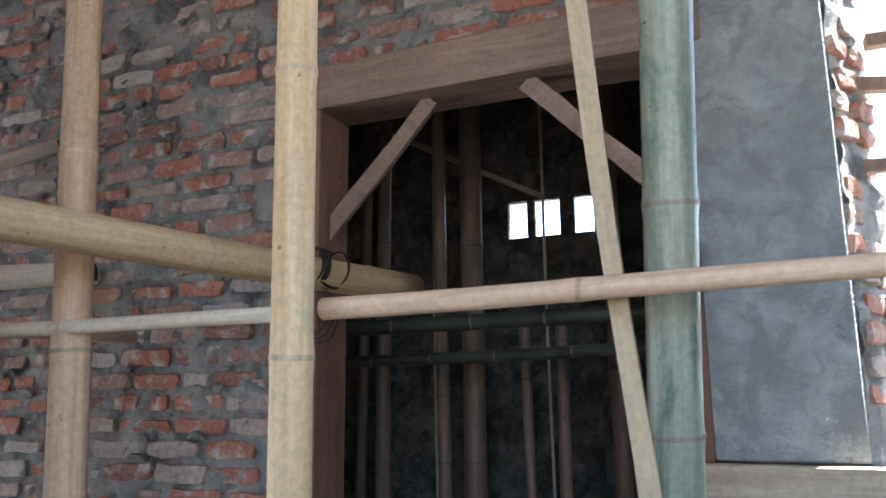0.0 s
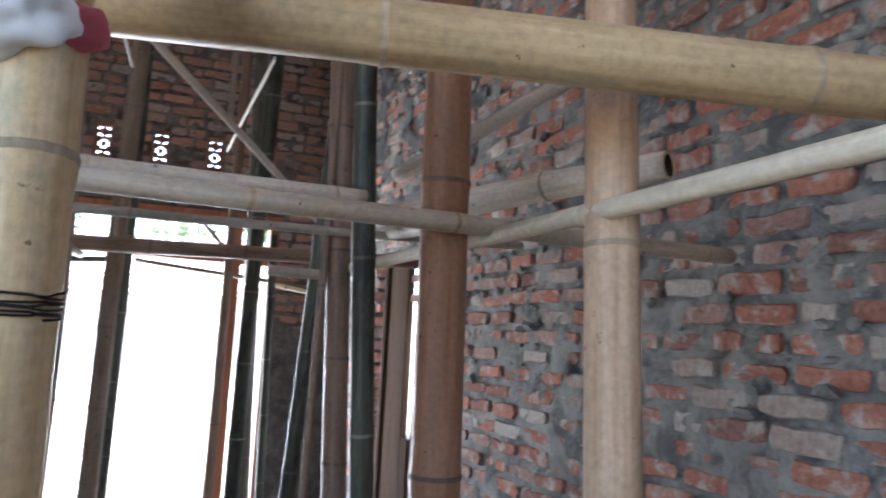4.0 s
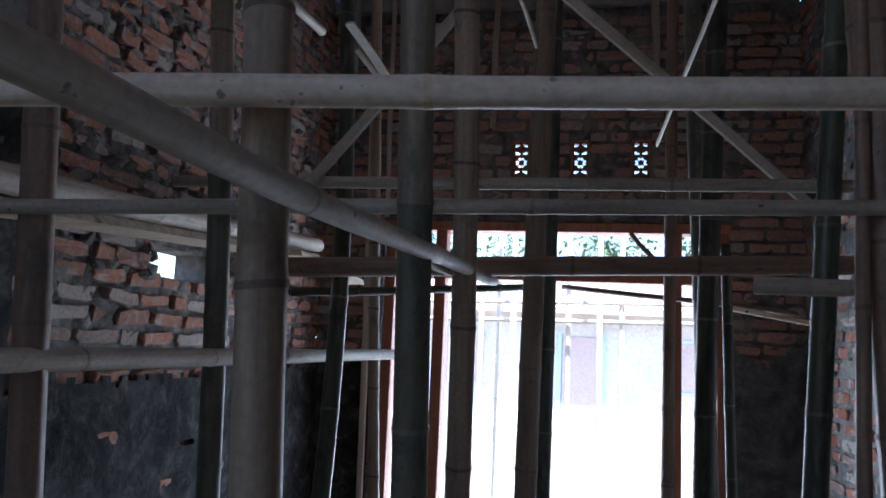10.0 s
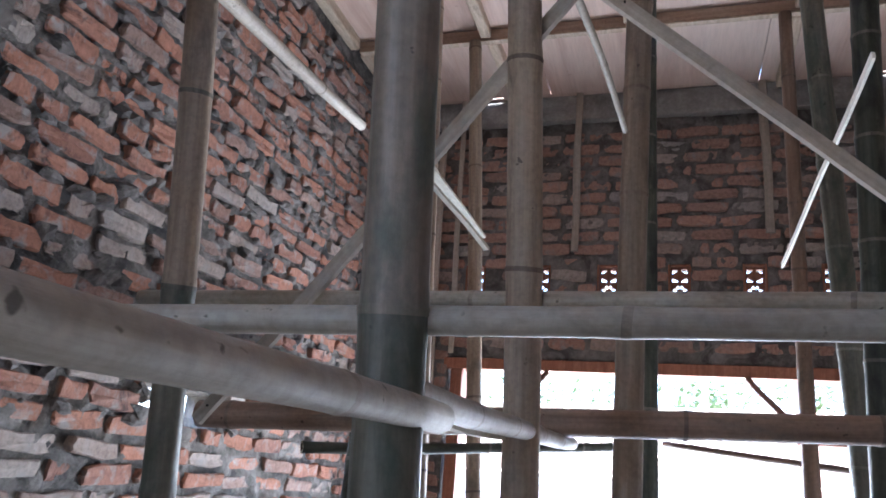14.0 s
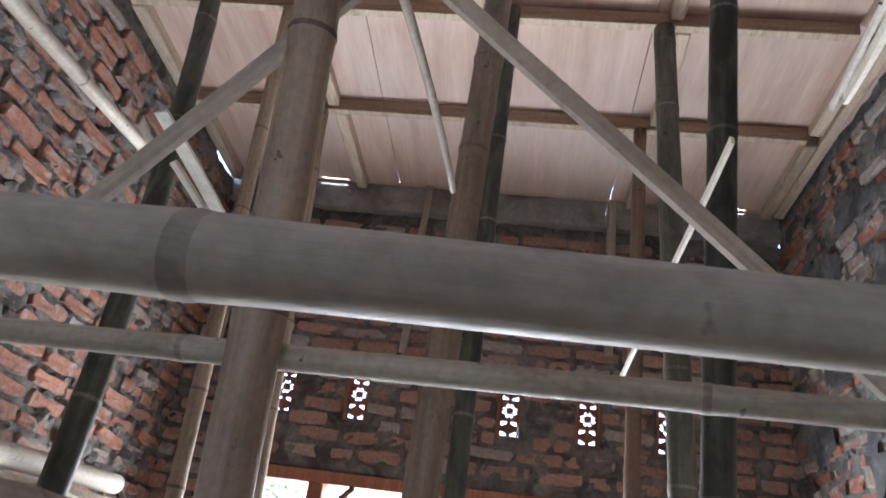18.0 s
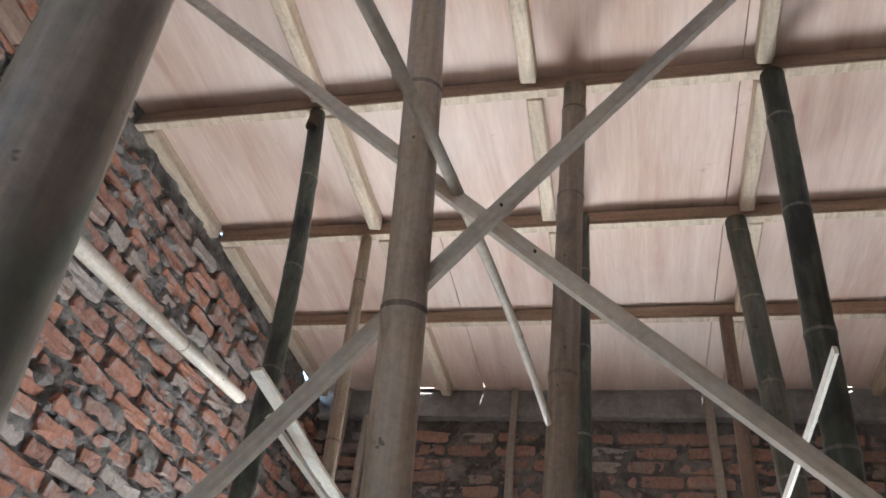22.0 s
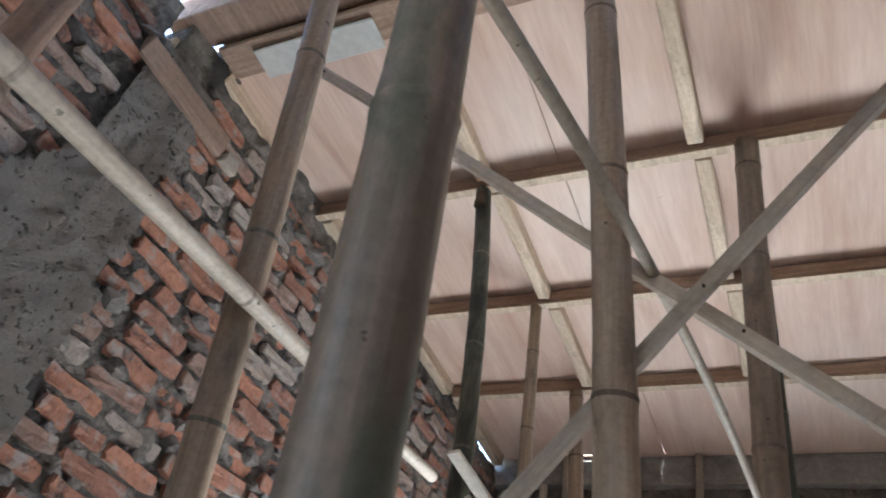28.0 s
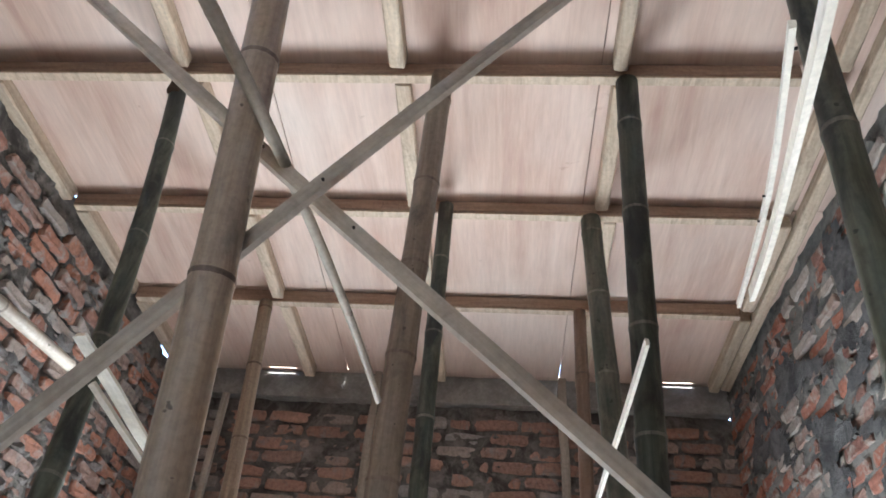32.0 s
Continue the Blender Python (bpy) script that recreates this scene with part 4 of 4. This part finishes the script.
rail((-3.844, 0.499, 2.141), (-3.615, 2.708, 2.083), 0.016, GREY, "thin grey bamboo rail across the room", spacing=0.5)
rail((-4.038, 0.561, 1.918), (-4.238, 2.75, 2.0), 0.03, BROWN, "brown bamboo rail across the room", spacing=0.42)
rail((-1.876, 1.345, 1.838), (-3.152, 1.4, 1.857), 0.0155, GREY, "grey bamboo rail running down the room", spacing=0.4, hollow=False)
rail((-3.1, 1.362, 1.88), (-4.3, 1.372, 1.92), 0.0162, GREY, "pale bamboo rail with cut nodes running down the room", spacing=0.22, hollow=False)
board("split_strip", (-3.2, 1.345, 1.868), (-3.75, 1.325, 1.885), 0.018, 0.007, LATH, (0, 0, 1), "pale split strip under the rail", bend=-0.004)
rail((-2.597, 0.654, 1.646), (-5.251, 0.919, 1.669), 0.0222, GREY, "low grey bamboo rail along the rough wall", spacing=0.4)
rail((-4.4, 0.645, 1.873), (-5.1, 1.45, 1.975), 0.016, GREEN, "dark slanting bamboo rail before the door frame")
rail((-6.1, 1.55, 2.06), (-5.5, 2.6, 1.92), 0.014, BROWN, "thin dark rail before the door frame")
rail((-3.32, 1.95, 1.838), (-3.28, 2.13, 1.834), 0.016, GREY, "short pale bamboo rail end", spacing=0.1)
rail((-5.33, 2.275, 1.926), (-5.52, 2.68, 1.876), 0.013, LATH, "thin pale stick near the door frame")
rail((-3.6, 2.36, 2.015), (-2.43, 2.137, 1.882), 0.021, PALE, "pale bamboo rail along the side wall")
rail((-2.716, 0.892, 2.489), (-4.428, 0.69, 2.835), 0.0165, GREY, "pale bamboo rail along the rough wall", spacing=0.55)
bamboo((-3.7, 2.449, 2.256), (-2.9, 2.93, 2.59), 0.028, GREYLATH, "short grey plank end by the side wall", name="plank_end", spacing=2.0, rim=GREY)

# ---- crossed laths and hanging sticks ----
board("cross_lath", (-3.532, 0.634, 3.419), (-3.845, 2.247, 2.038), 0.03, 0.01, GREYLATH, (1, 0, 0), "grey lath nailed crosswise between props", group="crossed laths")
board("cross_lath", (-3.811, 0.709, 1.888), (-3.516, 2.108, 3.37), 0.03, 0.01, GREYLATH, (1, 0, 0), "grey lath nailed crosswise between props", group="crossed laths")
bamboo((-4.295, 1.487, 2.7), (-3.1, 1.264, 2.834), 0.0098, GREY, "thin bent bamboo stick hanging under the ceiling", name="hanging_stick", group="", spacing=0.3, bend=0.001, taper=-0.5, segs=10, hollow=False, sag=(0.0, 0.03))
board("white_lath", (-4.185, 2.036, 2.8), (-5.254, 1.964, 2.63), 0.022, 0.008, WHITELATH, (0, 1, 0), "white split bamboo lath", group="white laths")
board("white_lath", (-4.11, 0.9, 2.72), (-4.625, 1.041, 2.535), 0.034, 0.01, WHITELATH, (0, 0, 1), "broad white split bamboo lath", group="white laths")
board("white_lath", (-4.23, 0.89, 2.678), (-4.56, 1.08, 2.476), 0.018, 0.01, WHITELATH, (0, 0, 1), "narrow white split bamboo lath", group="white laths")

# ---- scaffold boards on the rough wall ----
board("scaffold_board", (-2.6, 0.25, 1.937), (-5.4, 0.29, 2.115), 0.24, 0.025, PALETIMBER, (0, 0, 1), "grey scaffold board along the rough wall", category="board")
rail((-2.55, 0.36, 1.989), (-5.45, 0.36, 2.175), 0.036, GREY, "thick grey bamboo lying on the scaffold board", spacing=0.5)
board("scaffold_board", (-4.9, 0.45, 2.07), (-5.7, 0.5, 2.02), 0.09, 0.025, LATH, (0, 0, 1), "pale scaffold board end near the door frame", category="board")

for lath in [o for o in scene.objects if o.name.startswith(("cross_lath", "white_lath", "side_lath", "split_strip", "leaning_stick", "scaffold_board"))]:
    long = max(v.co.z for v in lath.data.vertices)
    for h in (0.04, 0.45 * long, 0.55 * long, long - 0.04):
        bm = bmesh.new()
        bmesh.ops.create_cone(bm, cap_ends=True, segments=8, radius1=0.0018, radius2=0.0025, depth=0.006, matrix=Matrix.Translation((0, 0.007, h)) @ Matrix.Rotation(-math.pi / 2, 4, "X"))
        part("nail", bm, WIRE, lath)

# ---- bindings ----
binding((-1.713, 1.521, 1.662), (0.03, 0.03, 1), 0.036, 7, "dark binding wire wound round a bamboo upright")
binding((-1.738, 1.462, 1.656), (0.03, 0.03, 1), 0.0185, 4, "dark binding wire round thin bamboo")
binding((-1.66, 2.68, 2.022), (0.615, 2.12, 0.02), 0.0435, 8, "black binding round the thick rail", 0.004, 0.0022)
binding((-1.64, 2.75, 2.022), (0.615, 2.12, 0.02), 0.043, 2, "black binding round the thick rail", 0.004, 0.002)
binding((-3.1, 1.372, 1.868), (1, 0, 0), 0.019, 4, "dark binding on the grey rail")
for k in range(3):
    tie = binding((-1.68 + 0.006 * k, 2.69, 1.92 - 0.006 * k), (0.25, 1, 0.1 * k), 0.066 + 0.006 * k, 1, "loose loop of dark wire hanging from the thick rail", 0.012, 0.0018)
bm = bmesh.new()
bmesh.ops.create_icosphere(bm, subdivisions=4, radius=0.06, matrix=Matrix.Diagonal((0.38, 0.5, 0.36, 1)))
for v in bm.verts:
    v.co *= 1 + 0.5 * noise.noise(v.co * 30) + 0.25 * noise.noise(v.co * 75)
rag = part("tied_cloth", bm, RAG, smooth=True)
rag.location = (-1.71, 1.54, 1.89)
tagged(rag, "crumpled red cloth tied to the wire-bound bamboo upright", "cloth")
bm = bmesh.new()
bmesh.ops.create_icosphere(bm, subdivisions=4, radius=0.034)
for v in bm.verts:
    v.co *= 1 + 0.5 * noise.noise(v.co * 50)
sack = part("tied_sack", bm, RAGPALE, smooth=True)
sack.location = (-1.69, 1.508, 1.89)
tagged(sack, "scrap of white plastic tied to the wire-bound bamboo upright", "plastic scrap")

# ---- props in the dark room ----
for x, y, r, top in ((-2.267, 4.2, 0.034, 3.6), (-1.975, 4.2, 0.03, 3.6), (-1.83, 4.2, 0.05, 3.6), (-1.6, 4.2, 0.024, 2.05), (-1.44, 4.2, 0.028, 2.05), (-1.21, 4.2, 0.04, 3.6), (-2.6, 4.6, 0.028, 3.6)):
    post((x, y, random.uniform(-0.02, 0.02), 0), r, BROWN, "brown bamboo prop in the unlit room", top=top, group="props in the dark room", segs=10)
for x in (-2.62, -2.33, -2.16, -1.7):
    board("dark_room_lath", (x, 4.9, 3.5), (x + 0.02, 4.9, 0.0), 0.016, 0.008, LATH, (0, 1, 0), "thin pale upright lath in the unlit room", group="laths in the dark room")
rail((-3.61, 3.5, 1.93), (-0.71, 3.6, 1.96), 0.03, GREEN, "dark bamboo rail in the unlit room")
rail((-3.61, 3.9, 1.84), (-0.71, 3.8, 1.86), 0.025, GREEN, "dark bamboo rail in the unlit room")
board("dark_room_lath", (-3.4, 4.6, 3.6), (-1.6, 4.6, 2.65), 0.03, 0.01, GREYLATH, (0, 1, 0), "slanting lath in the unlit room", group="laths in the dark room")

# ---- the yard seen through the far doorway ----
for x, y in ((-8.5, 0.55), (-8.4, 0.81), (-8.7, 0.94), (-8.3, 1.1), (-8.6, 1.55), (-8.2, 1.8), (-8.5, 2.0), (-8.6, 0.2), (-8.4, 2.4)):
    post((x, y, random.uniform(-0.02, 0.02), 0), 0.024, GLAREPALE, "sunlit bamboo pole of the scaffold outside", top=3.4, group="yard scaffold", segs=10)
for z in (2.45, 2.1, 1.95):
    rail((-8.5, -0.5, z), (-8.45, 3.4, z + 0.05), 0.02, GLAREPALE, "sunlit bamboo rail of the scaffold outside", segs=10)


def house():
    h = new("house")
    h.location = (-18.5, 1.5, 0)
    tagged(h, "pale low house with a teal door frame across the yard", "house")
    block("wall", (-3, -5, 0), (0, 5, 2.7), RENDERED, h, rough=0)
    roof = bmesh.new()
    v = [roof.verts.new(c) for c in ((0.9, -5.6, 2.5), (0.9, 5.6, 2.5), (-1.5, 5.6, 3.3), (-1.5, -5.6, 3.3), (0.9, -5.6, 2.62), (0.9, 5.6, 2.62), (-1.5, 5.6, 3.42), (-1.5, -5.6, 3.42))]
    for f in ((0, 1, 2, 3), (4, 5, 6, 7), (0, 1, 5, 4), (2, 3, 7, 6), (0, 3, 7, 4), (1, 2, 6, 5)):
        roof.faces.new([v[k] for k in f])
    bmesh.ops.recalc_face_normals(roof, faces=roof.faces)
    part("roof", roof, ROOFTILE, h)
    d = block("door", (0.004, -0.2, 0), (0.05, 0.6, 2.05), MAROON, h)
    for y in (-0.26, 0.66):
        block("door_post", (0.004, y - 0.04, 0), (0.08, y + 0.04, 2.15), TEAL, h)
    for y in (-2.4, 2.6):
        w = block("window", (0.004, y - 0.5, 1.0), (0.05, y + 0.5, 2.0), MAROON, h)
        block("window_frame", (0.03, -0.56, -0.56), (0.05, 0.56, -0.5), TEAL, w)
        block("window_frame", (0.03, -0.56, 0.5), (0.05, 0.56, 0.56), TEAL, w)
    return h


house()


def tree(x, y, height, seed):
    rnd = random.Random(seed)
    t = new("tree")
    t.location = (x, y, 0)
    tagged(t, "leafy green tree behind the yard", "tree", "trees")
    bm = bmesh.new()
    limbs = [((0, 0, 0), (0.1, 0.1, height * 0.55), 0.13, 0.09)]
    for k in range(7):
        a = rnd.uniform(0, 6.28)
        limbs.append(((0.1, 0.1, height * rnd.uniform(0.35, 0.55)), (1.4 * math.cos(a), 1.4 * math.sin(a), height * rnd.uniform(0.7, 0.95)), 0.06, 0.015))
    tips = []
    for p, q, r0, r1 in limbs:
        p, q = Vector(p), Vector(q)
        bmesh.ops.create_cone(bm, cap_ends=True, segments=8, radius1=r0, radius2=r1, depth=(q - p).length, matrix=Matrix.Translation((p + q) / 2) @ (q - p).to_track_quat("Z", "Y").to_matrix().to_4x4())
        tips.append(q)
    part("trunk", bm, BARK, t)
    verts, faces = [], []
    for tip in tips:
        for k in range(260):
            c = tip + Vector((rnd.gauss(0, 0.5), rnd.gauss(0, 0.5), rnd.gauss(0, 0.42)))
            a, b, s = rnd.uniform(0, 6.28), rnd.uniform(-0.8, 0.8), rnd.uniform(0.06, 0.14)
            u = Vector((math.cos(a), math.sin(a), b)) * s
            w = Vector((-math.sin(a), math.cos(a), rnd.uniform(-0.6, 0.6))) * s * 0.45
            i = len(verts)
            verts += [c - u, c + w, c + u, c - w]
            faces.append((i, i + 1, i + 2, i + 3))
    me = bpy.data.meshes.new("crown")
    me.from_pydata(verts, [], faces)
    me.materials.append(LEAF)
    new("crown", me).parent = t


for k, (x, y, h) in enumerate(((-24, 3.6, 5.6), (-25, -1.2, 5.2), (-23.5, 8.5, 6.5), (-24, -6, 6))):
    tree(x, y, h, k)
structure(block("yard_wall_side", (-14, 6.2, 0), (-6.4, 6.35, 2.2), RENDERED, rough=0), "pale yard wall beside the building", "wall")

# ---- bricks, laid last ----


def brick_mesh(seed, clay_mat, wild):
    rnd = random.Random(seed)
    n = 10
    ring = []
    outline = [(-0.5, -0.5), (-0.2, -0.5), (0.2, -0.5), (0.5, -0.5), (0.5, 0.1), (0.5, 0.5), (0.2, 0.5), (-0.15, 0.5), (-0.5, 0.5), (-0.5, -0.05)]
    for x, z in outline:
        corner = abs(x) > 0.4 and abs(z) > 0.4
        k = 0.93 if corner else 1.0
        ring.append((x * k * (1 + rnd.uniform(-0.03, 0.015) * wild), z * k * (1 + rnd.uniform(-0.16, 0.06) * wild)))
    verts = [(x, -0.03, z) for x, z in ring]
    verts += [(x, 0.0 - rnd.uniform(0.003, 0.007), z) for x, z in ring]
    verts += [(x * 0.955, rnd.uniform(-0.002, 0.002) * wild, z * 0.84) for x, z in ring]
    verts.append((rnd.uniform(-0.1, 0.1), rnd.uniform(-0.002, 0.003), 0.0))
    faces = []
    for lvl in (0, n):
        for k in range(n):
            j = (k + 1) % n
            faces.append((lvl + k, lvl + j, lvl + n + j, lvl + n + k))
    for k in range(n):
        faces.append((2 * n + k, 2 * n + (k + 1) % n, 3 * n))
    return verts, faces


def lay_wall(core, length, height, gaps, clay_mat, near, course, brick, plain, wild, proud, fill, joint, seed):
    rnd = random.Random(seed)
    shapes = [brick_mesh(seed * 20 + k, clay_mat, wild) for k in range(8)]
    meshes = []
    wide, tall = brick, course * 0.72
    for v, f in shapes:
        me = bpy.data.meshes.new("brick")
        me.from_pydata([(x * wide, y, z * tall) for x, y, z in v], [], f)
        me.materials.append(clay_mat)
        meshes.append(me)
    spots = []
    rows = int(height / course)
    for j in range(rows):
        z = (j + 0.5) * course + rnd.uniform(-0.003, 0.003)
        a = -rnd.uniform(0, 0.2) if j % 2 else -rnd.uniform(0.0, 0.1) - 0.1
        while a < length:
            w = brick * rnd.choice((1.0, 1.0, 0.97, 1.04, 1.0, 0.5)) * rnd.uniform(0.94, 1.06)
            u0, u1 = max(a, 0.0), min(a + w, length)
            a += w + rnd.uniform(*joint)
            for g in list(gaps) + list(plain):
                if g[2] < z + 0.02 and g[3] > z - 0.02:
                    if u0 < g[0] < u1:
                        u1 = g[0]
                    elif g[0] <= u0 < g[1]:
                        u0 = g[1]
            if u1 - u0 < 0.05:
                continue
            spots.append(((u0 + u1) / 2, z, u1 - u0, course * rnd.uniform(*fill)))
    mid = ((near[0] + near[1]) / 2, (near[2] + near[3]) / 2)
    inside = [s for s in spots if near[0] <= s[0] <= near[1] and near[2] <= s[1] <= near[3]]
    inside.sort(key=lambda s: math.hypot(s[0] - mid[0], s[1] - mid[1]))
    chosen = set(inside[:300])
    verts, faces = [], []
    for s in spots:
        u0, z, w, h = s
        m = Matrix.Translation((u0, proud * rnd.uniform(0.3, 1.9), z)) @ Matrix.Rotation(rnd.uniform(-0.025, 0.025) * wild, 4, "Y") @ Matrix.Rotation(rnd.uniform(-0.03, 0.03) * wild, 4, "Z") @ Matrix.Diagonal((w, 1, h, 1))
        k = rnd.randrange(8)
        if s in chosen:
            ob = new("brick", meshes[k])
            ob.parent = core
            ob.matrix_basis = m @ Matrix.Diagonal((1 / wide, 1, 1 / tall, 1))
        else:
            i = len(verts)
            verts += [m @ Vector(v) for v in shapes[k][0]]
            faces += [tuple(i + q for q in f) for f in shapes[k][1]]
    me = bpy.data.meshes.new("brickwork")
    me.from_pydata(verts, [], faces)
    me.materials.append(clay_mat)
    rest = new("brickwork", me)
    rest.parent = core
    rest["kind"] = "stuff"


for k, job in enumerate(BRICKS_TO_LAY):
    lay_wall(*job, seed=k + 1)
